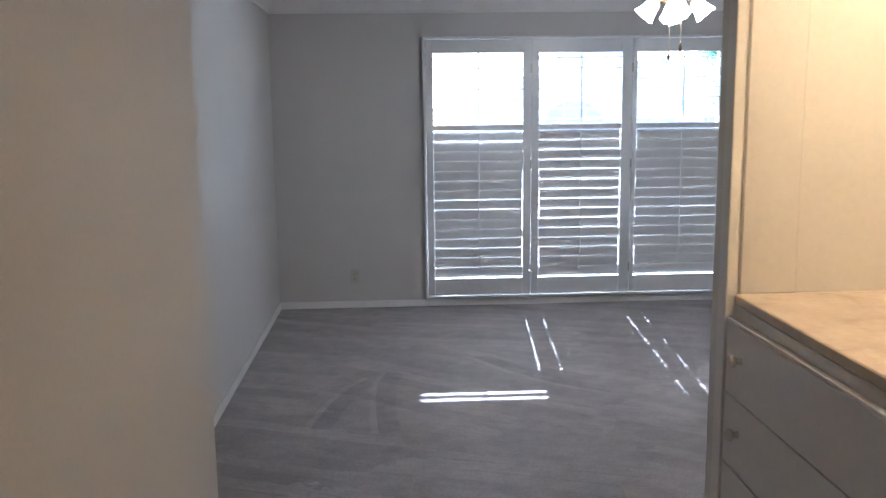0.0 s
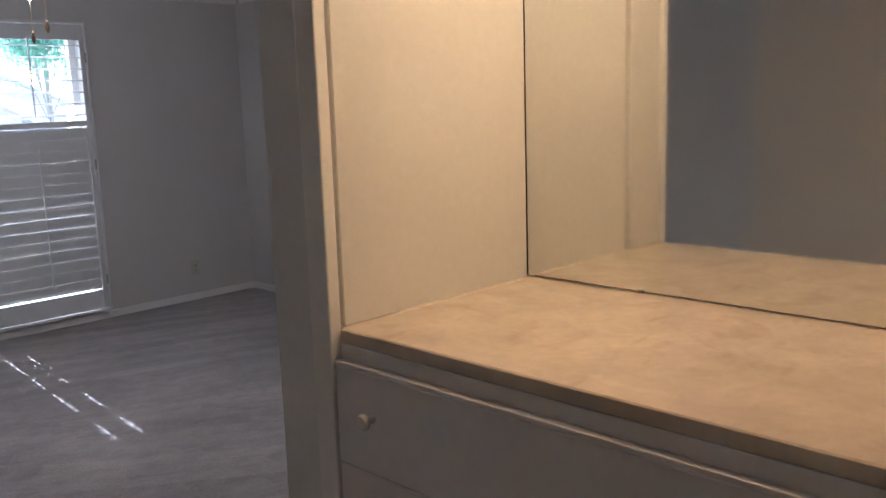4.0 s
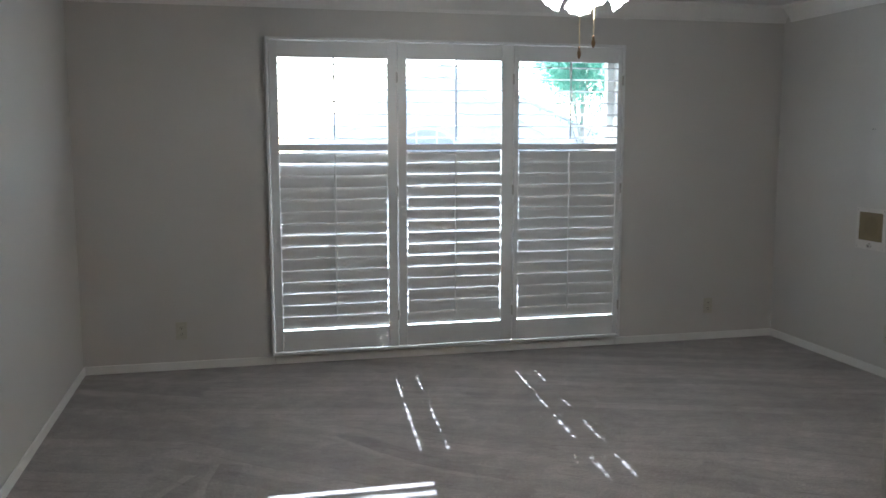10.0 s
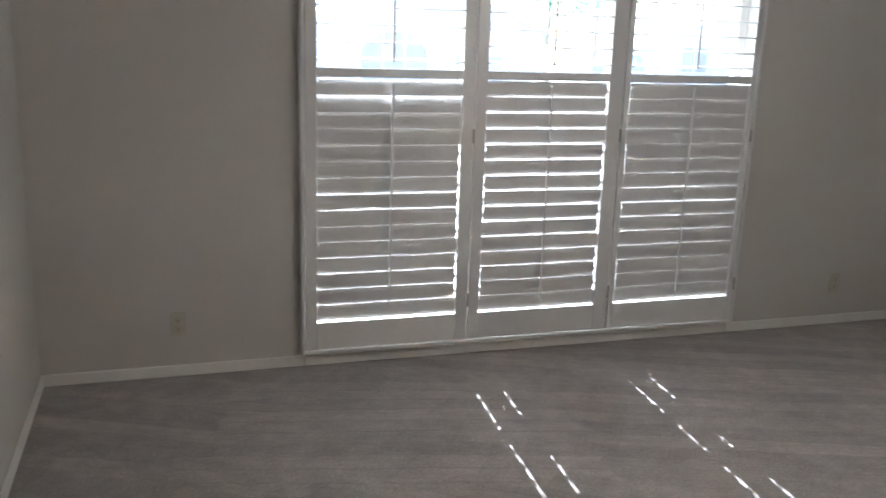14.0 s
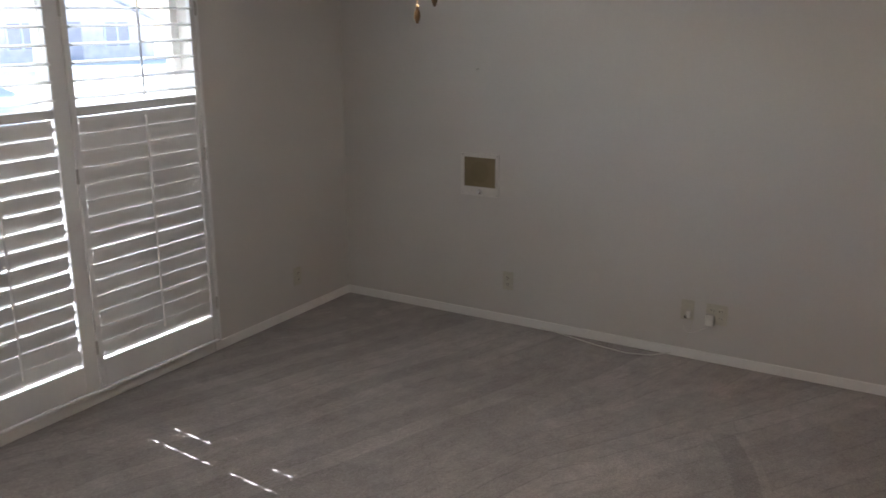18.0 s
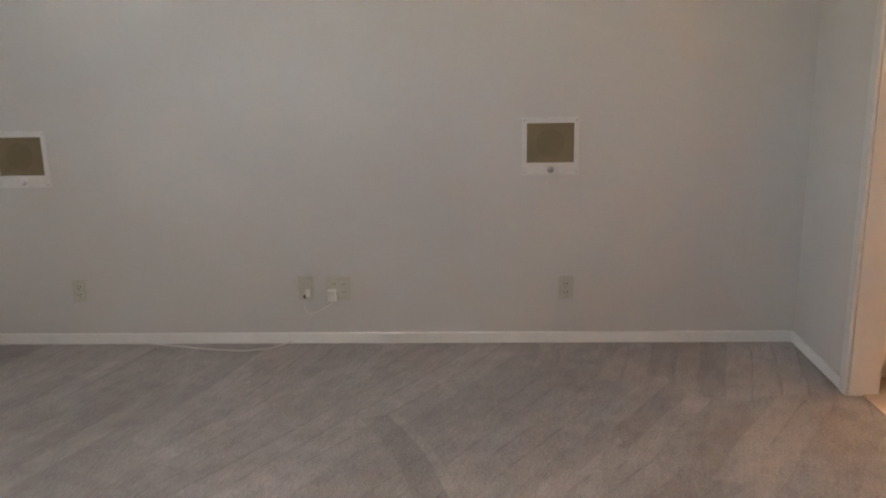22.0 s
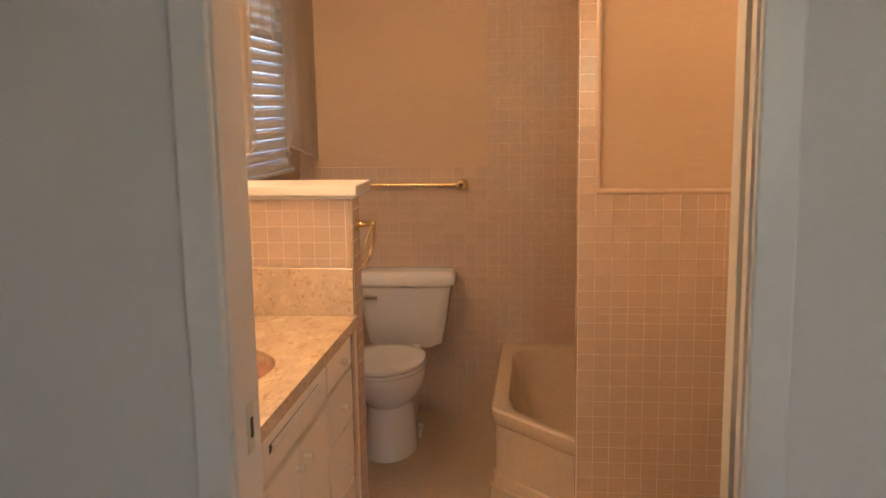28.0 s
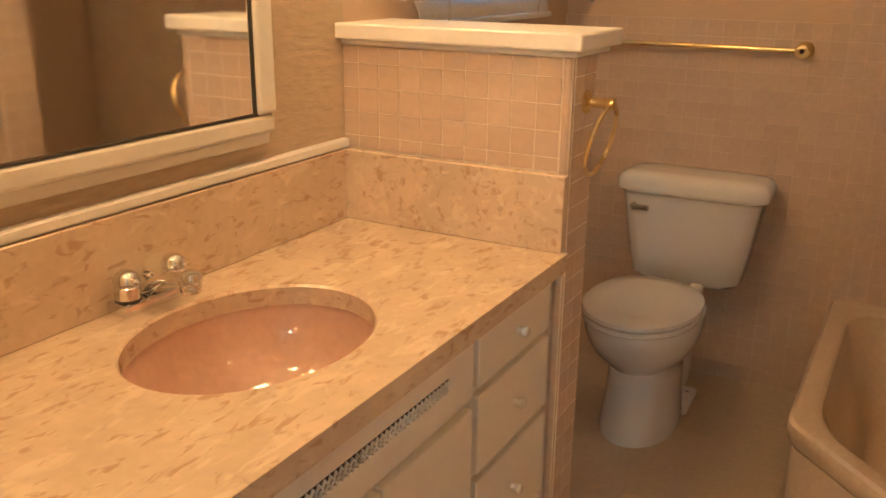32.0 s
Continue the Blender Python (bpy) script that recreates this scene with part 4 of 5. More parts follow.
sink = thing("sink", (SX, SY, VT - 0.04), "oval dusty-pink undermount basin with a chrome drain", "sink")
secs = []
for k, (f, z) in enumerate(((1.0, VT - 0.036), (0.985, VT - 0.05), (0.94, VT - 0.085), (0.84, VT - 0.125), (0.65, VT - 0.158), (0.35, VT - 0.172), (0.10, VT - 0.176))):
    secs.append([(SX + SA * f * math.cos(t), SY + SB * f * math.sin(t), z) for t in (2 * math.pi * i / 56 for i in range(56))])
part("basin", loft(secs[::-1], cap=False), PINK, sink, smooth=True)
part("hairline_mark", tube([(SX - 0.05, SY - 0.045, VT - 0.1655), (SX - 0.058, SY - 0.055, VT - 0.1635), (SX - 0.056, SY - 0.07, VT - 0.162)], 0.0012, 5), DARK, sink, "short dark hairline mark in the basin")
part("drain", lathe([(0.0, VT - 0.172), (0.02, VT - 0.172), (0.026, VT - 0.174), (0.026, VT - 0.18), (0.0, VT - 0.18)], 24, at=(SX, SY, 0)), CHROME, sink, smooth=True)

FC = -5.408
fau = thing("faucet", (4.808, FC, VT), "chunky chrome centerset faucet with two domed handles", "faucet")
part("base", box(4.784, 4.829, FC - 0.074, FC + 0.074, VT, VT + 0.023, 0.004, 2), CHROME, fau)
part("spout", loft([[(x, FC + w * math.cos(t), z + h * math.sin(t)) for t in (2 * math.pi * k / 20 for k in range(20))]
                    for x, z, w, h in ((4.815, VT + 0.022, 0.020, 0.014), (4.795, VT + 0.036, 0.022, 0.017), (4.770, VT + 0.047, 0.020, 0.015), (4.745, VT + 0.053, 0.018, 0.013), (4.722, VT + 0.055, 0.017, 0.012))]),
     CHROME, fau, smooth=True)
part("aerator", lathe([(0.0, VT + 0.036), (0.014, VT + 0.036), (0.0165, VT + 0.038), (0.0165, VT + 0.048), (0.0155, VT + 0.050), (0.0195, VT + 0.052), (0.0195, VT + 0.062), (0.016, VT + 0.069), (0.008, VT + 0.072), (0.0, VT + 0.0725)],
                      24, at=(4.719, FC, 0)), CHROME, fau, "rounded chrome spout end", smooth=True)
part("lift_rod", lathe([(0.0035, VT + 0.02), (0.0035, VT + 0.040), (0.005, VT + 0.042), (0.010, VT + 0.046), (0.010, VT + 0.050), (0.0, VT + 0.052)], 14, at=(4.818, FC - 0.003, 0)), CHROME, fau, smooth=True)
for y in (FC + 0.049, FC - 0.049):
    part("collar", lathe([(0.0, VT + 0.022), (0.0195, VT + 0.022), (0.0205, VT + 0.025), (0.0195, VT + 0.028), (0.0, VT + 0.028)], 24, at=(4.806, y, 0)), DARK, fau, "dark handle gasket", smooth=True)
    part("handle", lathe([(0.0, VT + 0.027), (0.0205, VT + 0.027), (0.0205, VT + 0.046), (0.0185, VT + 0.048), (0.0185, VT + 0.050), (0.0208, VT + 0.052), (0.020, VT + 0.060), (0.0155, VT + 0.067), (0.008, VT + 0.071), (0.0, VT + 0.072)],
                         28, at=(4.806, y, 0)), CHROME, fau, smooth=True)

vknob = to_mesh("knob", lathe([(0.0, 0), (0.007, 0), (0.005, 0.008), (0.009, 0.011), (0.011, 0.016), (0.0085, 0.021), (0.0, 0.0225)], 14, "x"), KNOBM, True)


def front(parent, name, x, sgn, y0, y1, z0, z1, knobs, label=""):
    """A cabinet front at x that faces sgn along x; knobs are (y, z)."""
    f = part(name, box(min(x, x - sgn * 0.018), max(x, x - sgn * 0.018), y0, y1, z0, z1, 0.003, 2), CABIN, parent, label)
    for y, z in knobs:
        piece("knob", vknob, f, (x, y, z), (0, 0, math.pi if sgn < 0 else 0))
    return f


cab = thing("vanity_cabinet", (4.6, -5.4, 0), "white painted vanity cabinet with drawers, double doors and a slotted panel", "cabinet")
FXV = 4.345
part("carcass", boxes((FXV + 0.02, 4.84, VY0 + 0.001, VY1, 0.07, 0.09), (4.80, 4.84, VY0 + 0.001, VY1, 0.09, VT - 0.037), (FXV + 0.02, 4.80, VY1 - 0.02, VY1, 0.09, VT - 0.037),
                      (FXV + 0.02, 4.80, VY0 + 0.001, VY0 + 0.02, 0.09, VT - 0.037)), CABIN, cab)
part("toe_kick", box(FXV + 0.06, 4.80, VY0 + 0.001, VY1, 0.0, 0.07), CABIN, cab)
part("face_frame", box(FXV + 0.0185, FXV + 0.032, VY0 + 0.001, VY1, 0.07, VT - 0.037), CABIN, cab)
for (ya, yb) in ((-5.985, -5.675), (-5.075, -4.765)):
    ym = (ya + yb) / 2
    for z0, z1 in ((0.640, 0.742), (0.472, 0.624), (0.272, 0.456), (0.075, 0.256)):
        front(cab, "drawer", FXV, -1, ya, yb, z0, z1, [(ym, (z0 + z1) / 2)])
pan = front(cab, "false_front", FXV, -1, -5.655, -5.095, 0.632, 0.742, [])
# no recess is cut; a dark sheet stands in for the slot's shade
part("slot_backing", box(FXV - 0.0012, FXV - 0.0003, -5.566, -5.130, 0.685, 0.706), DARK, pan)
part("slot_end", box(FXV - 0.0022, FXV - 0.0003, -5.587, -5.567, 0.684, 0.706, 0.0005), NICKEL, pan, "plain metal end of the slot")
for up in (0, 1):
    zig = []
    for i in range(18):
        y = -5.565 + i * 0.0240
        zig += [(FXV - 0.0028, y, 0.7045 if up else 0.6865), (FXV - 0.0028, y + 0.012, 0.6865 if up else 0.7045)]
    part("fretwork", tube(zig, 0.0027, 5), KNOBM, pan, "thin crossed silver fretwork")
front(cab, "door", FXV, -1, -5.655, -5.378, 0.075, 0.612, [(-5.415, 0.565)])
front(cab, "door", FXV, -1, -5.372, -5.095, 0.075, 0.612, [(-5.335, 0.565)])

vm = thing("vanity_mirror", (4.84, -5.3, 0.97), "large wall mirror in a wide white painted wooden frame", "mirror")
MY0, MY1, MZ0, MZ1 = -5.75, -4.80, 0.972, 1.99
part("glass", box(4.826, 4.832, MY0 + 0.045, MY1 - 0.045, MZ0 + 0.083, MZ1 - 0.05), MIRROR, vm)
part("seam", boxes((4.822, 4.828, MY0 + 0.0445, MY1 - 0.0445, MZ0 + 0.0845, MZ0 + 0.0885), (4.822, 4.828, MY0 + 0.0475, MY0 + 0.0505, MZ0 + 0.089, MZ1 - 0.05),
                   (4.822, 4.828, MY1 - 0.0505, MY1 - 0.0475, MZ0 + 0.089, MZ1 - 0.05)), DARK, vm, "thin dark seam round the glass")
part("frame_rail", box(4.820, 4.852, MY0, MY1, MZ0 + 0.050, MZ0 + 0.084, 0.006, 2), WHITE, vm)
part("frame_rail", box(4.834, 4.852, MY0, MY1, MZ0 + 0.026, MZ0 + 0.0495, 0.004, 2), WHITE, vm)
part("frame_rail", box(4.814, 4.852, MY0, MY1, MZ1 - 0.05, MZ1, 0.006, 2), WHITE, vm)
part("frame_stile", box(4.814, 4.852, MY0, MY0 + 0.047, MZ0 + 0.086, MZ1 - 0.051, 0.006, 2), WHITE, vm)
part("frame_stile", box(4.814, 4.852, MY1 - 0.047, MY1, MZ0 + 0.086, MZ1 - 0.051, 0.006, 2), WHITE, vm)

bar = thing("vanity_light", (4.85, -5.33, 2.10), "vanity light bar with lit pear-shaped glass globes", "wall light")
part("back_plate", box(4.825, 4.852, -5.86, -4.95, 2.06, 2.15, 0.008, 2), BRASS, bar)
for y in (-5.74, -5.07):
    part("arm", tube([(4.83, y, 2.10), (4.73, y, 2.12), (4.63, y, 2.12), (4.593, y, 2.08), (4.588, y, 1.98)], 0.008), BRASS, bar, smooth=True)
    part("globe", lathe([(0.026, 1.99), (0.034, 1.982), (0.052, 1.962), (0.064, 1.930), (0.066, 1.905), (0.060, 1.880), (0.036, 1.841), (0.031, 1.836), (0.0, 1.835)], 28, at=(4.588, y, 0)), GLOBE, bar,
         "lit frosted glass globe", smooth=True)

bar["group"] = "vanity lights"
# out of view: a copied bar, added to brighten the cabinet fronts
fill_bar = tagged(copy_thing(bar, pose(2.455, -5.46, 2.10, 0, 0, 180)), "unseen light bar with dim globes, assumed over the dressing counter as fill")
for o in fill_bar.children:
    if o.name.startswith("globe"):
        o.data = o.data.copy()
        o.data.materials[0] = GLOBE_FILL

# ---- bathroom: half wall, partition ----
solid("half_wall", box(4.345, W - 0.001, -6.145, -6.024, 0, 1.162), GROUT, "low tiled dividing wall beside the vanity", "wall")
solid("half_wall_ledge", box(4.312, W - 0.002, -6.22, -5.990, 1.175, 1.208, 0.005, 3), TRIM, "white painted wooden ledge on the tiled half wall", "ledge")
solid("ledge_moulding", box(4.328, W - 0.002, -6.20, -6.010, 1.163, 1.1745, 0.004, 2), TRIM, "white painted moulding under the ledge", "trim")

# ---- bathroom: toilet ----
TX = 4.352
BX = 4.378
toi = thing("toilet", (TX, -6.9, 0), "white two-piece toilet with closed lid", "toilet")


def oval(cx, yf, yb, w, z, n=40, sq=0.0):
    """An egg outline, blunt at the back, round at the front."""
    pts = []
    cy, h = (yf + yb) / 2, (yf - yb) / 2
    for i in range(n):
        t = 2 * math.pi * i / n
        c, s = math.cos(t), math.sin(t)
        e = 0.82 if s < 0 else 1.0
        pts.append((cx + w * math.copysign(abs(c) ** e, c), cy + h * math.copysign(abs(s) ** e, s), z))
    return pts


part("bowl", loft([oval(BX, y, -7.04, w, z) for y, w, z in ((-6.678, 0.112, 0.0), (-6.676, 0.115, 0.018), (-6.682, 0.112, 0.045), (-6.694, 0.105, 0.11), (-6.700, 0.101, 0.19), (-6.694, 0.104, 0.228),
                                                            (-6.665, 0.121, 0.252), (-6.630, 0.140, 0.280), (-6.604, 0.153, 0.312), (-6.586, 0.161, 0.345), (-6.580, 0.162, 0.368), (-6.583, 0.161, 0.385))]), PORCELAIN, toi, smooth=True)
part("trapway", loft([[(BX - 0.07, -7.12 + r * math.cos(t) * 0.6, 0.11 + r * math.sin(t)) for t in (2 * math.pi * k / 20 for k in range(20))] for r in (0.09,)]
                     + [[(BX + 0.07, -7.12 + 0.09 * math.cos(t) * 0.6, 0.11 + 0.09 * math.sin(t)) for t in (2 * math.pi * k / 20 for k in range(20))]]), PORCELAIN, toi, smooth=True)
part("foot", box(BX - 0.118, BX + 0.118, -7.11, -6.95, 0.0, 0.04, 0.016, 3), PORCELAIN, toi, smooth=True)
for s in (-1, 1):
    part("bolt_cap", lathe([(0.017, 0.05), (0.016, 0.06), (0.008, 0.068), (0.0, 0.07)], 14, at=(BX + s * 0.100, -7.02, -0.012)), PORCELAIN, toi, smooth=True)
part("seat", loft([oval(BX, -6.572, -6.985, 0.159, 0.388), oval(BX, -6.566, -6.985, 0.162, 0.393), oval(BX, -6.566, -6.985, 0.162, 0.402), oval(BX, -6.57, -6.985, 0.159, 0.406)]), PORCELAIN, toi, smooth=True)
part("lid", loft([oval(BX, -6.568, -6.99, 0.161, 0.409), oval(BX, -6.564, -6.99, 0.164, 0.414), oval(BX, -6.566, -6.99, 0.162, 0.424), oval(BX, -6.585, -6.98, 0.148, 0.431), oval(BX, -6.65, -6.93, 0.10, 0.434)]), PORCELAIN, toi, smooth=True)
for hx in (TX - 0.09, TX + 0.05):
    part("hinge", box(hx, hx + 0.04, -7.02, -6.985, 0.386, 0.42, 0.006), PORCELAIN, toi)


def rrect(cx, cy, hx, hy, z, r=0.04, n=6):
    pts = []
    for sx, sy, a0 in ((1, 1, 0), (-1, 1, 90), (-1, -1, 180), (1, -1, 270)):
        for k in range(n + 1):
            a = radians(a0 + 90 * k / n)
            pts.append((cx + sx * (hx - r) + r * math.cos(a), cy + sy * (hy - r) + r * math.sin(a), z))
    return pts


part("tank", loft([rrect(TX, -7.195, 0.150, 0.075, 0.375, 0.05), rrect(TX, -7.195, 0.168, 0.086, 0.39, 0.05), rrect(TX, -7.195, 0.186, 0.09, 0.48, 0.045), rrect(TX, -7.195, 0.203, 0.094, 0.60, 0.04),
                   rrect(TX, -7.195, 0.212, 0.096, 0.655, 0.04)]), PORCELAIN, toi, smooth=True)
part("tank_lid", loft([rrect(TX, -7.192, 0.218, 0.100, 0.657, 0.045), rrect(TX, -7.192, 0.230, 0.106, 0.664, 0.05), rrect(TX, -7.192, 0.232, 0.107, 0.676, 0.05), rrect(TX, -7.192, 0.230, 0.106, 0.694, 0.05), rrect(TX, -7.192, 0.222, 0.100, 0.708, 0.05),
                       rrect(TX, -7.192, 0.205, 0.088, 0.717, 0.05), rrect(TX, -7.192, 0.16, 0.055, 0.721, 0.04)]), PORCELAIN, toi, smooth=True)
lev = part("flush_lever", lathe([(0.0, 0), (0.012, 0), (0.012, 0.008), (0.0, 0.010)], 16, "y", (TX + 0.165, -7.098, 0.612)), STEEL, toi, "chrome flush lever", smooth=True)
part("lever_arm", box(TX + 0.115, TX + 0.172, -7.087, -7.078, 0.605, 0.622, 0.004, 2), STEEL, lev)

# ---- bathroom: tub ----
tub = thing("bathtub", (3.3, -6.7, 0), "beige enamelled corner tub with slanted front and thick rim", "bathtub")


def tub_outline(off, z, r=0.05, n=5):
    """The tub's outline drawn in by off."""
    k = off * math.tan(radians(22.5))
    corner = [(3.932 - off, BS + 0.002 + off * (off > 0.03)), (3.932 - off, -6.40 - k), (3.585 - k, -6.045 - off), (2.62 + off, -6.135 - off), (2.62 + off, BS + 0.002 + off)]
    corner[2] = (3.585 - off * 0.2, -6.045 - off * 1.15)
    corner = [corner[0], corner[1], corner[2], (3.50, -6.135 - off), corner[3], corner[4]]
    pts = []
    m = len(corner)
    for i in range(m):
        p, a, b = Vector(corner[i]), Vector(corner[i - 1]), Vector(corner[(i + 1) % m])
        rr = min(r, (a - p).length * 0.4, (b - p).length * 0.4)
        u, v = p + (a - p).normalized() * rr, p + (b - p).normalized() * rr
        for j in range(n + 1):
            t = j / n
            q = u * (1 - t) ** 2 + p * 2 * t * (1 - t) + v * t ** 2
            pts.append((q.x, q.y, z))
    return pts


part("apron", loft([tub_outline(0.0, 0.007, 0.03), tub_outline(0.0, 0.055, 0.03), tub_outline(0.012, 0.062, 0.03), tub_outline(0.012, 0.10, 0.03), tub_outline(0.02, 0.107, 0.03), tub_outline(0.02, 0.289, 0.03)], cap=False), TUBM, tub, smooth=True)
part("rim", loft([tub_outline(0.0205, 0.290, 0.03), tub_outline(0.012, 0.301, 0.035), tub_outline(0.006, 0.331, 0.04), tub_outline(0.008, 0.345, 0.04), tub_outline(0.016, 0.352, 0.04),
                  tub_outline(0.055, 0.350, 0.09), tub_outline(0.068, 0.340, 0.12)], cap=False), TUBM, tub, smooth=True)
part("basin", loft([tub_outline(0.0681, 0.3395, 0.12), tub_outline(0.085, 0.29, 0.14), tub_outline(0.13, 0.14, 0.16), tub_outline(0.17, 0.09, 0.18), tub_outline(0.26, 0.08, 0.2)], cap="end"), TUBM, tub, smooth=True)
part("drain", lathe([(0.0, 0.088), (0.02, 0.088), (0.026, 0.084), (0.0, 0.082)], 18, at=(3.55, -6.75, 0)), CHROME, tub, smooth=True)

# ---- bathroom: towel bar, ring ----
tb = thing("towel_bar", (4.40, BS, 1.10), "polished brass towel bar with round posts on the tiled wall", "towel bar")
part("rod", tube([(4.10, BS + 0.055, 1.10), (4.70, BS + 0.055, 1.10)], 0.008, 14), BRASS, tb, smooth=True)
for x in (4.10, 4.70):
    part("post", lathe([(0.026, 0.008), (0.026, 0.016), (0.012, 0.024), (0.010, 0.045), (0.019, 0.050), (0.022, 0.062), (0.015, 0.073), (0.0, 0.076)], 20, "y", (x, BS, 1.10)), BRASS, tb, smooth=True)
tr = thing("towel_ring", (4.334, -6.085, 1.06), "polished brass towel ring hanging from the half wall", "towel ring")
part("mount", lathe([(0.0, 0), (0.022, 0.0), (0.022, -0.006), (0.010, -0.012), (0.008, -0.04), (0.012, -0.046), (0.012, -0.058), (0.0, -0.062)], 18, "x", (4.334, -6.085, 1.075)), BRASS, tr, smooth=True)
part("ring", tube([(4.282 + 0.016 * (1 - math.cos(t)), -6.085 + 0.068 * math.sin(t), 1.003 + 0.068 * math.cos(t)) for t in (2 * math.pi * k / 40 for k in range(40))], 0.0045, 8, closed=True), BRASS, tr, smooth=True)

# ---- bathroom: dressing cabinet opposite ----
c2 = thing("dressing_cabinet", (2.85, -5.5, 0), "white painted dressing cabinet with drawers beside an open knee space", "cabinet")
part("carcass", box(2.46, 3.132, -6.010, -5.655, 0.07, VT - 0.037), CABIN, c2)
part("carcass", box(2.46, 3.132, -5.23, -4.92, 0.07, VT - 0.037), CABIN, c2)
part("knee_top", box(2.46, 3.130, -5.654, -5.231, 0.62, VT - 0.037), CABIN, c2)
part("knee_back", box(2.46, 2.475, -5.654, -5.231, 0.0, 0.619), CABIN, c2)
part("toe_kick", box(2.46, 3.09, -6.010, -5.665, 0.0, 0.07), CABIN, c2)
part("toe_kick", box(2.46, 3.09, -5.22, -4.92, 0.0, 0.07), CABIN, c2)
for ya, yb in ((-5.985, -5.705), (-5.205, -4.94)):
    for z0, z1 in ((0.632, 0.742), (0.472, 0.614), (0.272, 0.456), (0.075, 0.256)):
        front(c2, "drawer", 3.152, 1, ya, yb, z0, z1, [((ya + yb) / 2, (z0 + z1) / 2)])
front(c2, "apron_drawer", 3.152, 1, -5.692, -5.215, 0.626, 0.742, [(-5.60, 0.684), (-5.30, 0.684)])
st = thing("vanity_stool", (3.065, -5.45, 0), "round dressing stool with a dark floral cushion and pink ruffled edge", "stool")
KX, KY = 3.065, -5.45
part("cushion", lathe([(0.0, 0.425), (0.188, 0.425), (0.196, 0.438), (0.190, 0.456), (0.16, 0.482), (0.10, 0.498), (0.0, 0.503)], 40, at=(KX, KY, 0)), FLORAL, st, "dark green floral cushion", smooth=True)
part("ruffle", tube([(KX + (0.197 + 0.006 * math.cos(26 * a)) * math.cos(a), KY + (0.197 + 0.006 * math.cos(26 * a)) * math.sin(a), 0.436 + 0.004 * math.sin(26 * a)) for a in (2 * math.pi * k / 208 for k in range(208))], 0.007, 6, closed=True),
     PINKTRIM, st, "pink ruffled trim", smooth=True)
part("skirt", lathe([(0.185, 0.424), (0.193, 0.424), (0.197, 0.33), (0.190, 0.33)], 48, at=(KX, KY, 0), ring=True), FLORAL, st, smooth=True)
for k in range(4):
    a = radians(45 + 90 * k)
    part("leg", tube([(KX + 0.14 * math.cos(a), KY + 0.14 * math.sin(a), 0.42), (KX + 0.155 * math.cos(a), KY + 0.155 * math.sin(a), 0.0081)], 0.016, 10), DARKWOOD, st, smooth=True)
t2 = thing("dressing_countertop", (2.85, -5.5, VT), "beige flecked marble top with a side splash", "countertop")
part("slab", box(2.46, 3.177, -6.010, -4.915, VT - 0.036, VT, 0.004), VMARBLE, t2)
part("sidesplash", box(2.46, 3.175, -6.010, -5.992, VT, 0.945, 0.002), VMARBLE, t2)

# ---- bathroom: window, blind, curtains ----
w2 = thing("window_2", (W + 0.08, -6.66, 1.2), "small bathroom window behind a blind", "window", kind="structure")
part("frame", boxes((W + 0.06, W + 0.11, WIN[0], WIN[0] + 0.04, WIN[2], WIN[3]), (W + 0.06, W + 0.11, WIN[1] - 0.04, WIN[1], WIN[2], WIN[3]),
                    (W + 0.06, W + 0.11, WIN[0] + 0.04, WIN[1] - 0.04, WIN[2], WIN[2] + 0.04), (W + 0.06, W + 0.11, WIN[0] + 0.04, WIN[1] - 0.04, WIN[3] - 0.04, WIN[3])), WHITE, w2)
g = part("pane", box(W + 0.083, W + 0.088, WIN[0] + 0.04, WIN[1] - 0.04, WIN[2] + 0.04, WIN[3] - 0.04), PANE, w2)
g.visible_shadow = False
bl = thing("window_blind", (W - 0.02, -6.67, 1.2), "pale two-inch slatted blind lowered and nearly closed", "blind")
slat = to_mesh("slat", loft([[(0.024 * u, y, 0.0035 * (1 - u * u) + o) for u, o in ((-1, 0), (-0.5, 0), (0, 0), (0.5, 0), (1, 0), (1, -0.0025), (0.5, -0.0025), (0, -0.0025), (-0.5, -0.0025), (-1, -0.0025))]
                             for y in (-0.385, 0.385)]), BLINDM)
for i in range(19):
    piece("slat", slat, bl, (W - 0.030, -6.668, 1.222 + i * 0.0435), (0, radians(-70), 0))
part("bottom_rail", box(W - 0.050, W - 0.012, -7.055, -6.283, 1.180, 1.196, 0.004, 2), BLINDM, bl)
part("head_rail", box(W - 0.055, W - 0.005, -7.055, -6.283, 2.03, 2.075, 0.004), BLINDM, bl)
for y in (-6.95, -6.40):
    part("ladder_tape", box(W - 0.0515, W - 0.0505, y - 0.004, y + 0.004, 1.196, 2.03), SHEER, bl)
CX = W - 0.085


def drape(name, y_of, bottom, top, folds, depth, nu=120, nv=14, x=CX):
    """A pleated sheer hung between top and a shaped hem; u runs from 0 to 1 along it."""
    bm = bmesh.new()
    rows = []
    for j in range(nv + 1):
        v = j / nv
        row = []
        for i in range(nu + 1):
            u = i / nu
            zb = bottom(u)
            z = top + (zb - top) * v
            d = depth * (0.35 + 0.65 * v) * math.sin(2 * math.pi * folds * u + 0.8 * math.sin(5 * u + v))
            row.append(bm.verts.new((x + d, y_of(u, v), z)))
        rows.append(row)
    for a, b in zip(rows, rows[1:]):
        for i in range(nu):
            bm.faces.new((a[i], a[i + 1], b[i + 1], b[i]))
    bmesh.ops.solidify(bm, geom=bm.faces[:], thickness=0.0025)
    return bm


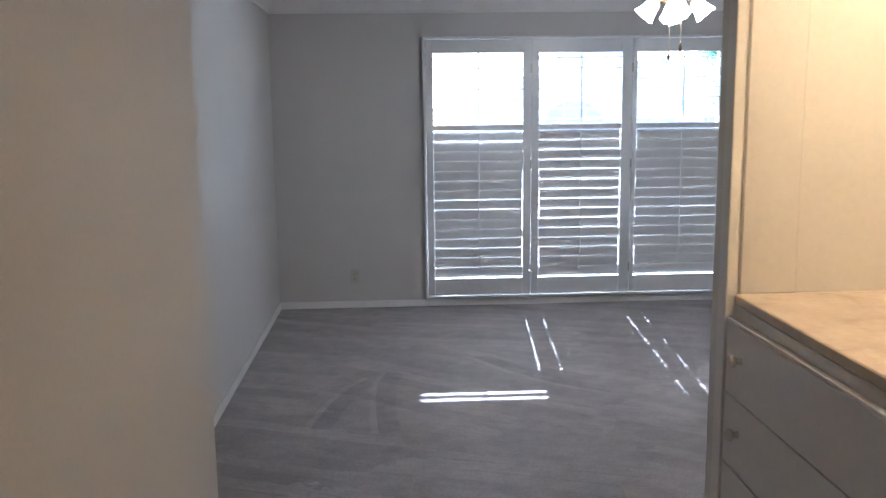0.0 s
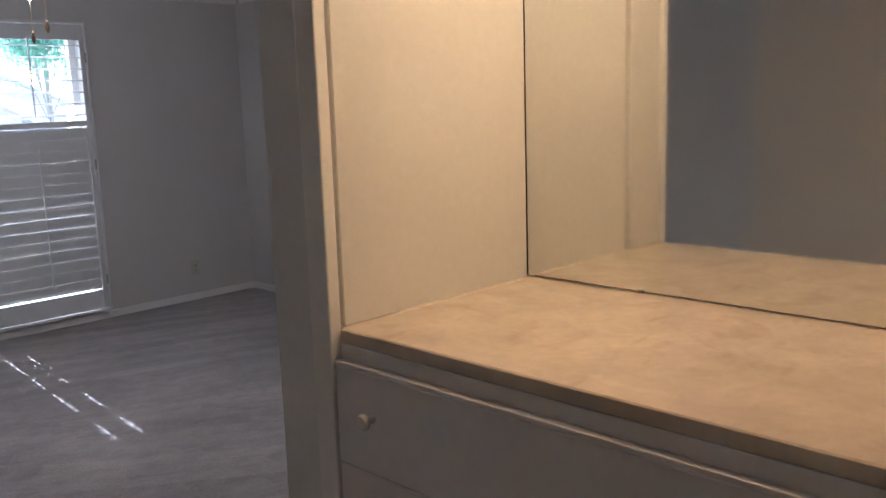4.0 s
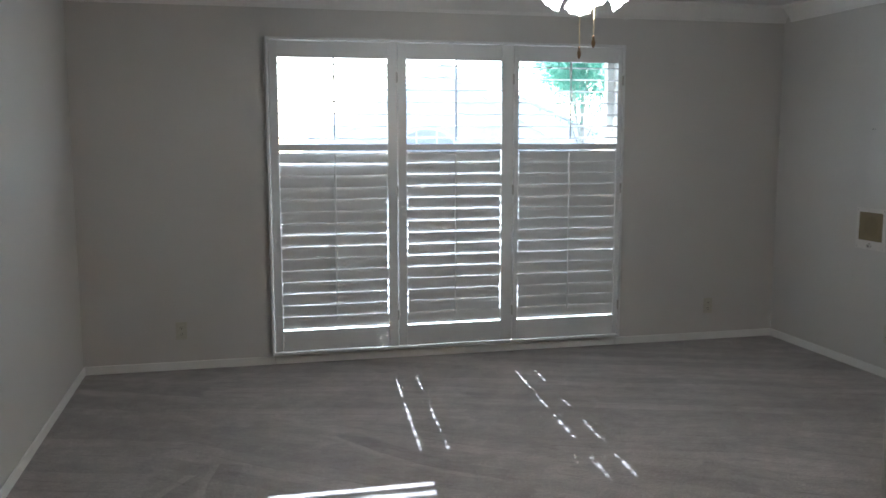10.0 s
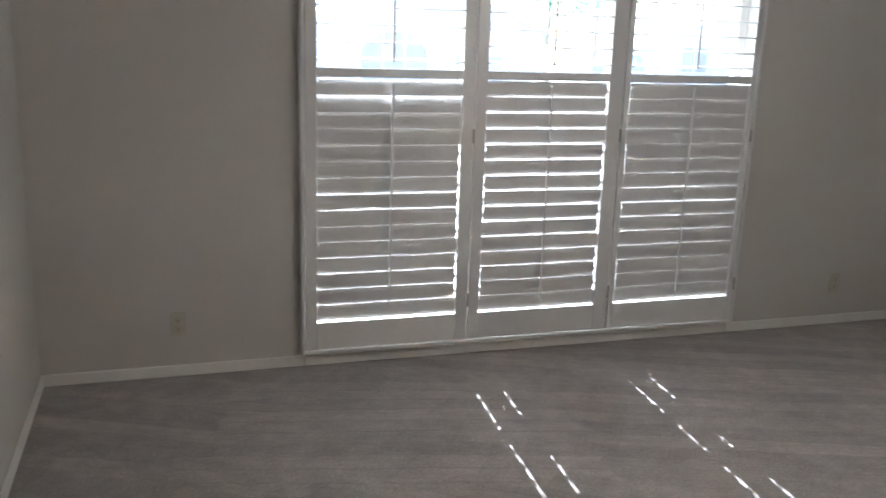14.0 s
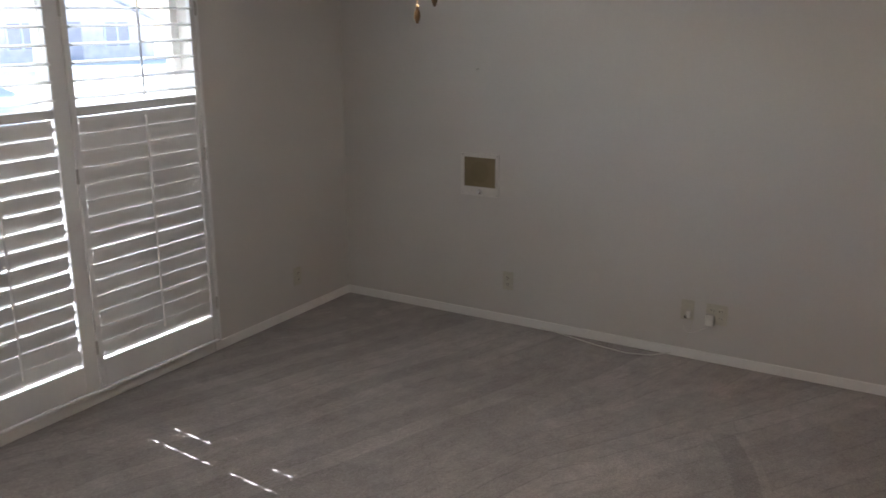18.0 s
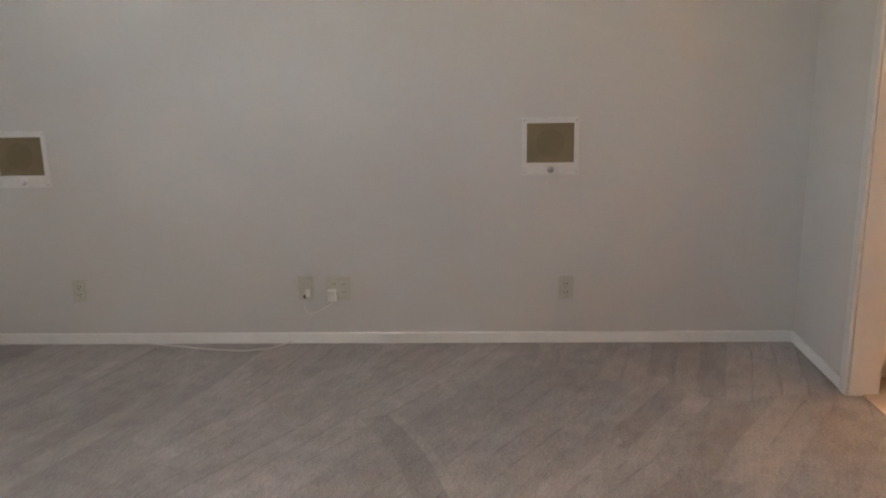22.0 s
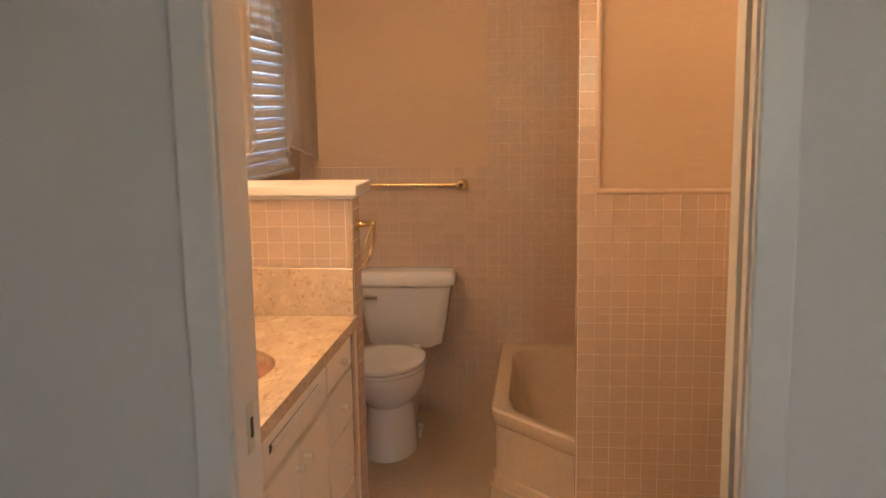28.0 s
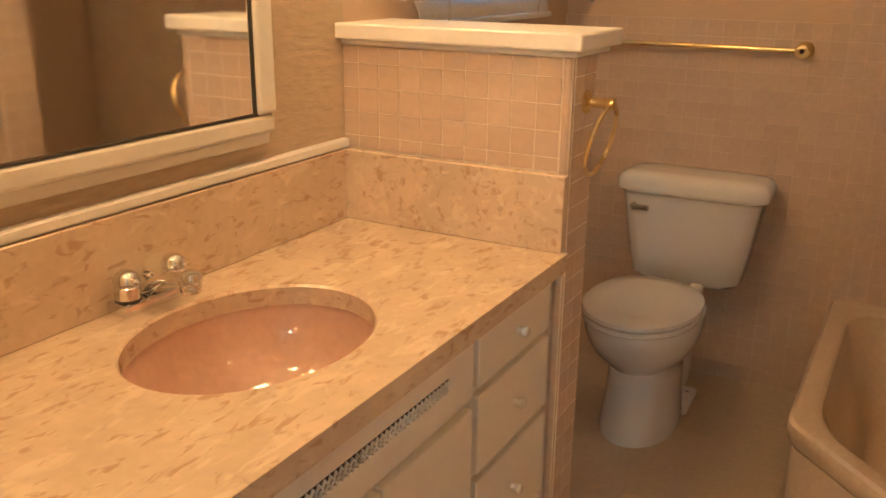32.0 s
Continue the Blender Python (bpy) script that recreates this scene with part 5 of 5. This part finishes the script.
def sheer_panel(name, ya, yb, za, zb, top, folds, x, label, bow=0.0):
    """One hanging layer from ya to yb whose hem runs from za to zb, with a beaded edge."""
    hem = lambda u: za + (zb - za) * u - bow * math.sin(math.pi * u)
    p = part(name, drape(name, lambda u, v: ya + (yb - ya) * u, hem, top, folds, 0.0042, x=x), SHEER, cu, label)
    pts = [(x + 0.004 * math.sin(2 * math.pi * folds * u + 0.8 * math.sin(5 * u + 1)), ya + (yb - ya) * u, hem(u) + 0.003 * math.sin(70 * u)) for u in (k / 60 for k in range(61))]
    part("beaded_edge", tube(pts, 0.004, 6), SHEER, p)
    return p


cu = thing("window_curtain", (CX, -6.67, 2.12), "sheer cream swag curtain with cascading layered sides and beaded hems", "curtain")
part("rod", tube([(CX, -7.32 + 0.05, 2.13), (CX, -6.03, 2.13)], 0.012, 12), WHITE, cu, smooth=True)
sheer_panel("side_panel", -6.105, -6.395, 1.252, 1.310, 2.14, 2.6, CX - 0.014, "sheer cascading layer")
sheer_panel("side_panel", -6.17, -6.452, 1.385, 1.432, 2.14, 2.2, CX + 0.006, "sheer cascading layer")
sheer_panel("side_panel", -6.25, -6.478, 1.500, 1.525, 2.14, 1.8, CX + 0.022, "sheer cascading layer")
sheer_panel("swag", -6.44, -6.86, 1.705, 1.725, 2.145, 3.5, CX + 0.034, "gathered sheer valance", bow=-0.035)
sheer_panel("side_panel", -6.865, -7.22, 1.285, 1.335, 2.14, 2.2, CX + 0.006, "sheer cascading layer")
sheer_panel("side_panel", -6.875, -7.285, 1.290, 1.222, 2.14, 2.6, CX - 0.012, "sheer cascading layer")


# ---- outdoors beyond the window ----
solid("ground", box(-60, 60, -60, 60, -0.30, -0.12), CONC, "pale concrete patio and ground", "ground")
NY = 11.0
house = thing("neighbour_house", (4.8, NY, -0.12), "brick neighbour house with a gabled front and an arched window", "house")
ROOFM = pbr("shingles", (0.58, 0.57, 0.60), rough=0.95, var=0.15, fine=0.15, fine_scale=25)
GLASSD = pbr("dark_window_glass", (0.40, 0.37, 0.41), rough=0.1)
bm = bmesh.new()
gp = [(2.5, -0.12), (7.1, -0.12), (7.1, 1.45), (4.81, 2.74), (2.5, 1.50)]
fa, fb = [bm.verts.new((x, NY + 0.02, z)) for x, z in gp], [bm.verts.new((x, NY + 6, z)) for x, z in gp]
bm.faces.new(fa), bm.faces.new(fb)
for i in range(5):
    bm.faces.new((fa[i], fa[(i + 1) % 5], fb[(i + 1) % 5], fb[i]))
part("wall", bm, pbr("mortar", (0.66, 0.62, 0.59), rough=0.95), house)
for p, q in (((2.2, 1.34), (4.81, 2.80)), ((4.81, 2.80), (7.4, 1.31))):
    bm = bmesh.new()
    vs = [bm.verts.new((x, y, z + dz)) for y in (NY - 0.10, NY + 6.2) for dz in (0.0, 0.12) for x, z in (p, q)]
    for f in ((0, 1, 3, 2), (4, 5, 7, 6), (0, 1, 5, 4), (2, 3, 7, 6), (0, 2, 6, 4), (1, 3, 7, 5)):
        bm.faces.new([vs[i] for i in f])
    part("roof", bm, ROOFM, house)
    part("fascia", loft([[(x, y, z + dz) for x, z in (p, q)] + [(x, y, z + dz + 0.24) for x, z in (q, p)] for y, dz in ((NY - 0.14, -0.10), (NY - 0.101, -0.10))]), WHITE, house, "white rake board")
vs, fs = [], []
r2 = random.Random(9)
AX, AR, AZ = 4.45, 0.62, 1.22
for j in range(38):
    z = -0.10 + j * 0.075
    for i in range(22):
        x = 2.52 + i * 0.215 + (0.1075 if j % 2 else 0)
        if x + 0.2 > 7.08 or z + 0.065 > min(1.50 + (x - 2.5) * 0.537, 1.50 + (x + 0.2 - 2.5) * 0.537, 2.74 - (x + 0.2 - 4.81) * 0.563):
            continue
        xc = x + 0.1
        if abs(xc - AX) < AR + 0.06 and 0.1 < z < AZ + math.sqrt(max(0.0, 1 - ((xc - AX) / (AR + 0.06)) ** 2)) * 0.48:
            continue
        if 5.55 < xc < 6.55 and 0.35 < z < 1.30:
            continue
        d = r2.uniform(0.006, 0.014)
        k = len(vs)
        vs += [(x + a, NY + 0.02 - (d if f else 0), z + c) for f in (0, 1) for a, c in ((0, 0), (0.2, 0), (0.2, 0.064), (0, 0.064))]
        fs += [(k + 4, k + 5, k + 6, k + 7), (k, k + 1, k + 5, k + 4), (k + 1, k + 2, k + 6, k + 5), (k + 2, k + 3, k + 7, k + 6), (k + 3, k, k + 4, k + 7)]
me = bpy.data.meshes.new("brickwork")
me.from_pydata(vs, [], fs)
me.materials.append(BRICK)
ob = new("brickwork", me)
ob.parent, ob.location = house, -origin(house)
tagged(ob, "courses of reddish brown brick", kind="stuff")
arch = [(AX - AR, 0.12)] + [(AX + AR * -math.cos(t), AZ + 0.46 * math.sin(t)) for t in (math.pi * k / 16 for k in range(17))] + [(AX + AR, 0.12)]
wa = part("window", loft([[(x, NY - 0.012, z) for x, z in arch], [(x, NY + 0.015, z) for x, z in arch]]), GLASSD, house, "arched dark window")
part("frame", tube([(x, NY - 0.02, z) for x, z in arch], 0.03, 6), WHITE, wa)
for x in (AX - 0.2, AX + 0.2):
    part("muntin", box(x - 0.015, x + 0.015, NY - 0.03, NY - 0.014, 0.12, AZ + 0.42), WHITE, wa)
part("muntin", box(AX - AR, AX + AR, NY - 0.032, NY - 0.016, AZ - 0.05, AZ + 0.0), WHITE, wa)
wb = part("window", box(5.6, 6.5, NY - 0.012, NY + 0.015, 0.4, 1.28), GLASSD, house)
part("frame", boxes((5.56, 5.6, NY - 0.03, NY, 0.36, 1.32), (6.5, 6.54, NY - 0.03, NY, 0.36, 1.32), (5.6, 6.5, NY - 0.03, NY, 0.36, 0.4), (5.6, 6.5, NY - 0.03, NY, 1.28, 1.32)), WHITE, wb)


def leafy_tree(at, height, spread, base, count, seed):
    """A tapered trunk, some limbs, and a crown of many small leaves in uneven clumps."""
    r = random.Random(seed)
    t = thing("tree", at, "leafy green garden tree with an uneven crown", "tree", "garden trees")
    x, y, z = at
    bm = bmesh.new()
    tops = []
    trunk = loft([[(x + rr * math.cos(a) + sh, y + rr * math.sin(a), z + h) for a in (2 * math.pi * k / 10 for k in range(10))] for h, rr, sh in
                  ((0, 0.16, 0), (0.5, 0.12, 0.02), (base * 0.7, 0.10, -0.03), (base, 0.085, 0.02), (height * 0.75, 0.03, 0.05))])
    part("trunk", trunk, BARK, t, smooth=True)
    for k in range(9):
        a, l = r.uniform(0, 6.28), r.uniform(0.5, 0.95) * spread
        p0 = Vector((x, y, z + base * r.uniform(0.75, 1.2)))
        p1 = p0 + Vector((math.cos(a) * l, math.sin(a) * l, r.uniform(0.4, 1.0) * (height - base)))
        tops += [p1, p0.lerp(p1, 0.65)]
        part("limb", tube([p0, p0.lerp(p1, 0.5) + Vector((0, 0, 0.08)), p1], 0.02, 6), BARK, t)
    vs, fs = [], []
    for k in range(count):
        c = r.choice(tops) + Vector((r.gauss(0, 0.28), r.gauss(0, 0.28), r.gauss(0, 0.22))) * spread * 0.8
        s = r.uniform(0.035, 0.07)
        e = Euler((r.uniform(0, 6.28), r.uniform(0, 6.28), r.uniform(0, 6.28))).to_matrix()
        n = len(vs)
        vs += [c + e @ Vector(p) * s for p in ((-1, 0, 0), (0, -0.45, 0.1), (1.1, 0, 0), (0, 0.45, 0.1))]
        fs += [(n, n + 1, n + 2), (n, n + 2, n + 3)]
    me = bpy.data.meshes.new("crown")
    me.from_pydata([tuple(v) for v in vs], [], fs)
    me.materials.append(LEAF)
    o = new("crown", me)
    o.parent, o.location = t, -origin(t)
    return t


house.scale, house.location = (1.226, 1.226, 1.226), (5.72, 14.5, -0.5)
leafy_tree((12.2, 22.0, -0.12), 6.2, 2.3, 1.2, 24000, 3)
leafy_tree((19.5, 33.0, -0.12), 7.0, 2.6, 2.2, 16000, 5)
leafy_tree((-2.6, 22.0, -0.12), 5.0, 1.7, 1.6, 6000, 8)


def far_house(at, width, depth, eave, ridge):
    """A low brick house seen end-on across the street: walls, two roof slopes, windows and a door."""
    x, y, z = at
    h = thing("far_house", at, "pale pink brick house with a grey gabled roof across the street", "house")
    secs = [[(x + u * width / 2, y + v, z + q) for u, q in ((-1, 0), (1, 0), (1, eave), (0, ridge), (-1, eave))] for v in (0, depth)]
    part("wall", loft(secs), BRICK, h)
    for s_ in (-1, 1):
        e0, e1 = (x + s_ * (width / 2 + 0.4), z + eave - 0.25), (x, z + ridge + 0.02)
        part("roof", loft([[(e0[0], v, e0[1]), (e1[0], v, e1[1]), (e1[0], v, e1[1] + 0.14), (e0[0], v, e0[1] + 0.14)] for v in (y - 0.4, y + depth + 0.4)]), ROOFM, h)
    for u in (-0.28, 0.26):
        w_ = part("window", box(x + u * width - 0.7, x + u * width + 0.7, y - 0.03, y + 0.02, z + 0.55, z + eave - 0.15), GLASSD, h)
        part("frame", boxes(*[(x + u * width + c - 0.04, x + u * width + c + 0.04, y - 0.06, y - 0.031, z + 0.5, z + eave - 0.1) for c in (-0.7, 0, 0.7)]), WHITE, w_)
    part("door", box(x - 0.4, x + 0.4, y - 0.04, y + 0.02, z, z + eave - 0.1), GLASSD, h)
    return h


far_house((26.0, 31.0, -0.12), 9.0, 8.0, 1.75, 3.5)
far_house((14.5, 38.0, -0.12), 10.0, 8.0, 1.9, 3.9)


def parked_car(at, turn):
    """A saloon on its four wheels, its tail towards the viewer."""
    c = thing("parked_car", at, "pale silver car parked on the driveway across the street", "car")
    paint = pbr("silver_paint", (0.62, 0.66, 0.70), rough=0.25, metal=0.3, coat=0.5)
    red, rubber = pbr("tail_lens", (0.55, 0.08, 0.07), rough=0.2), pbr("tyre_rubber", (0.04, 0.04, 0.04), rough=0.8)

    def put(name, bm, mat, parent, label="", smooth=True):
        ob = new(name, to_mesh(name, bm, mat, smooth))
        ob.parent = parent
        return tagged(ob, label)
    hull = [[(sx * w, y, z) for sx, w, z in ((-1, w0 * 0.94, 0.28), (1, w0 * 0.94, 0.28), (1, w0, 0.55), (1, w0 * 0.95, top), (-1, w0 * 0.95, top), (-1, w0, 0.55))]
            for y, w0, top in ((-2.2, 0.74, 0.82), (-2.1, 0.82, 0.92), (-1.2, 0.87, 0.95), (0.9, 0.87, 0.93), (1.9, 0.82, 0.82), (2.2, 0.70, 0.66))]
    put("body", loft(hull), paint, c)
    put("cabin", loft([[(sx * w, y, z) for sx, w in ((-1, w0), (1, w0)) for y in ((y0, y1) if sx < 0 else (y1, y0))] for w0, y0, y1, z in ((0.80, -1.5, 1.0, 0.93), (0.62, -0.95, 0.25, 1.38), (0.56, -0.8, 0.1, 1.42))]), paint, c)
    put("rear_window", loft([[(-0.66, -1.42, 0.98), (0.66, -1.42, 0.98), (0.56, -1.0, 1.34), (-0.56, -1.0, 1.34)], [(-0.66, -1.40, 0.98), (0.66, -1.40, 0.98), (0.56, -0.98, 1.34), (-0.56, -0.98, 1.34)]]), GLASSD, c)
    put("bumper", box(-0.78, 0.78, -2.28, -2.16, 0.36, 0.54, 0.04, 2), paint, c)
    for sx in (-1, 1):
        put("tail_light", box(sx * 0.62 - 0.14, sx * 0.62 + 0.14, -2.20, -2.10, 0.66, 0.80, 0.02, 2), red, c, "red tail light")
        for y in (-1.35, 1.4):
            t_ = put("tyre", lathe([(0.20, -0.1), (0.31, -0.1), (0.32, -0.06), (0.32, 0.06), (0.31, 0.1), (0.20, 0.1)], 24, "x", (sx * 0.76, y, 0.32), ring=True), rubber, c)
            put("rim", lathe([(0.0, -0.06), (0.2, -0.07), (0.2, 0.07), (0.0, 0.06)], 20, "x", (sx * 0.76, y, 0.32)), NICKEL, t_)
    c.rotation_euler = (0, 0, radians(turn))
    return c


parked_car((13.9, 20.4, -0.12), -28)

# ---- tiles ----
TP, TS, TT = 0.0508, 0.0491, 0.0006


def tile_mesh(name, w, h, t=TT, mat=TILE, e=0.0004):
    """A tile in the xz plane that faces -y, its back at y = 0, edges eased."""
    bm = bmesh.new()
    o = [bm.verts.new((sx * w / 2, 0, sz * h / 2)) for sx, sz in ((-1, -1), (1, -1), (1, 1), (-1, 1))]
    m = [bm.verts.new((sx * w / 2, -t + e, sz * h / 2)) for sx, sz in ((-1, -1), (1, -1), (1, 1), (-1, 1))]
    i = [bm.verts.new((sx * (w / 2 - e), -t, sz * (h / 2 - e))) for sx, sz in ((-1, -1), (1, -1), (1, 1), (-1, 1))]
    for a, b in ((o, m), (m, i)):
        for k in range(4):
            bm.faces.new((a[k], a[(k + 1) % 4], b[(k + 1) % 4], b[k]))
    bm.faces.new(i)
    return to_mesh(name, bm, mat)


TILE_CUTS = {}
FACE = {"+y": math.pi, "-y": 0.0, "+x": math.pi / 2, "-x": -math.pi / 2}


def spans(a, b, off):
    """Tile courses between a and b, counted from a joint at off; the end ones are cut."""
    k, out = math.floor((a - off) / TP), []
    while off + k * TP < b - 1e-6:
        p, q = max(off + k * TP, a), min(off + (k + 1) * TP, b)
        if q - p > 0.008:
            out.append((p + (TP - TS) / 2, q - (TP - TS) / 2))
        k += 1
    return out


def tile_cells(face, plane, u, v, uoff, voff):
    """Each tile of a field: its shared mesh and its place."""
    for v0, v1 in spans(v[0], v[1], voff):
        for u0, u1 in spans(u[0], u[1], uoff):
            key = (round(u1 - u0, 4), round(v1 - v0, 4))
            if key not in TILE_CUTS:
                TILE_CUTS[key] = tile_mesh("tile", *key)
            c, z = (u0 + u1) / 2, (v0 + v1) / 2
            yield TILE_CUTS[key], Vector((c, plane, z) if face[1] == "y" else (plane, c, z))


def tiles(parent, face, plane, u, v, uoff, voff):
    """Single tiles on a wall; u runs along it, v up."""
    for me, at in tile_cells(face, plane, u, v, uoff, voff):
        piece("tile", me, parent, at, (0, 0, FACE[face]))


def tile_sheet(name, face, plane, u, v, uoff, voff, label):
    """The same tiles far from the walk, joined into one mesh."""
    r = Matrix.Rotation(FACE[face], 3, "Z")
    vs, fs = [], []
    for me, at in tile_cells(face, plane, u, v, uoff, voff):
        k = len(vs)
        vs += [tuple(r @ w.co + at) for w in me.vertices]
        fs += [tuple(k + q for q in p.vertices) for p in me.polygons]
    me = bpy.data.meshes.new(name)
    me.from_pydata(vs, [], fs)
    me.materials.append(TILE)
    return tagged(new(name, me), label, "tile", kind="stuff")


hw = bpy.data.objects["half_wall"]
part("grout_bed", boxes((4.352, W - 0.002, -6.0235, -6.017, 0.0, 1.162), (4.337, 4.3445, -6.144, -6.018, 0.0, 1.162)), GROUT, hw)
tiles(hw, "+y", -6.0165, (4.357, W - 0.006), (0.947, 1.162), 4.357, 0.974)
tiles(hw, "-x", 4.3365, (-6.142, -6.032), (0.0, 1.162), -6.032 - 2 * TP, 0.974 - 20 * TP)
part("bullnose", tube([(4.347, -6.0235, 0.0), (4.347, -6.0235, 1.162)], 0.0105, 12), TILE, hw, "rounded tile edging", smooth=True)
pt = bpy.data.objects["wall_bath_partition"]
PE = 3.632                                # outer end of the partition's tiled column
part("grout_bed", boxes((2.46, 3.5784, -6.0265, -6.020, 0.0, 1.178)), GROUT, pt)
part("column_core", box(3.5785, PE - 0.0025, -6.131, -6.0182, 0.0, CEILING - 0.001), GROUT, pt)
tiles(pt, "+y", -6.0195, (3.19, 3.578), (0.80, 1.178), 3.578, 1.178)
tiles(pt, "+y", -6.0178, (3.578, PE - 0.0035), (0.0, CEILING - 0.002), 3.578, 1.178)
tile_sheet("partition_tiles", "+y", -6.0195, (2.47, 3.578), (0.0, 0.80), 3.578, 1.178, "pinkish tan square tiles on the partition beside the cabinet")
tiles(pt, "+x", PE - 0.0022, (-6.131, -6.020), (0.0, CEILING - 0.002), -6.020, 1.178)
tile_sheet("partition_upper_tiles", "+y", -6.0195, (2.47, 3.19), (0.80, 1.178), 3.578, 1.178, "pinkish tan square tiles on the partition above the cabinet")
part("cap_tile", tube([(2.47, -6.0260, 1.181), (3.577, -6.0260, 1.181)], 0.0105, 12), TILE, pt, "rounded cap tile course", smooth=True)
part("edge_tile", tube([(3.574, -6.0250, 1.186), (3.574, -6.0250, CEILING - 0.002)], 0.0105, 12), TILE, pt, "rounded tile edging beside the plaster", smooth=True)
bw = bpy.data.objects["wall_bath_south"]
part("grout_bed", boxes((3.984, W - 0.001, BS + 0.0005, BS + 0.007, 0.0, 1.178), (2.47, 3.983, BS + 0.0005, BS + 0.007, 0.0, CEILING - 0.001)), GROUT_FAINT, bw)
tiles(bw, "+y", BS + 0.0075, (3.985, W - 0.004), (0.33, 1.178), 3.985, 1.178)
tile_sheet("back_wall_tiles", "+y", BS + 0.0075, (3.985, W - 0.004), (0.0, 0.33), 3.985, 1.178, "pinkish tan square wall tiles behind the toilet")
tile_sheet("tub_surround_tiles", "+y", BS + 0.0075, (3.13, 3.985), (0.0, CEILING - 0.002), 3.985, 1.178, "pinkish tan square wall tiles above the tub")
tile_sheet("side_wall_tiles", "-x", W - 0.0005, (-7.29, -6.15), (0.0, 1.10), -7.29, 1.178, "pinkish tan square wall tiles beside the toilet")

# floor tiles of the bathroom
FL = bpy.data.objects["bath_floor"]
FT_ME = tile_mesh("floor_tile", 0.0500, 0.0500, 0.0007, FLOORT, 0.0005)
done = 0
far = []
for j in range(50):
    for i in range(46):
        x, y = W - 0.03 - i * TP, -4.76 - j * TP
        if x < 2.5 or (x > 4.42 and y > -6.02):
            continue
        if 3.62 < x < 4.40 and -6.45 < y < -5.62 and done < 300:
            done += 1
            piece("floor_tile", FT_ME, FL, (x, y, 0.0062), (-math.pi / 2, 0, 0))
        else:
            far.append((x, y))
vs, fs = [], []
rot = Matrix.Rotation(-math.pi / 2, 3, "X")
for x, y in far:
    k = len(vs)
    vs += [tuple(rot @ v.co + Vector((x, y, 0.0062))) for v in FT_ME.vertices]
    fs += [tuple(k + q for q in p.vertices) for p in FT_ME.polygons]
me = bpy.data.meshes.new("floor_tiles")
me.from_pydata(vs, [], fs)
me.materials.append(FLOORT)
tagged(new("floor_tiles", me), "small square tan floor tiles", "tile", kind="stuff")
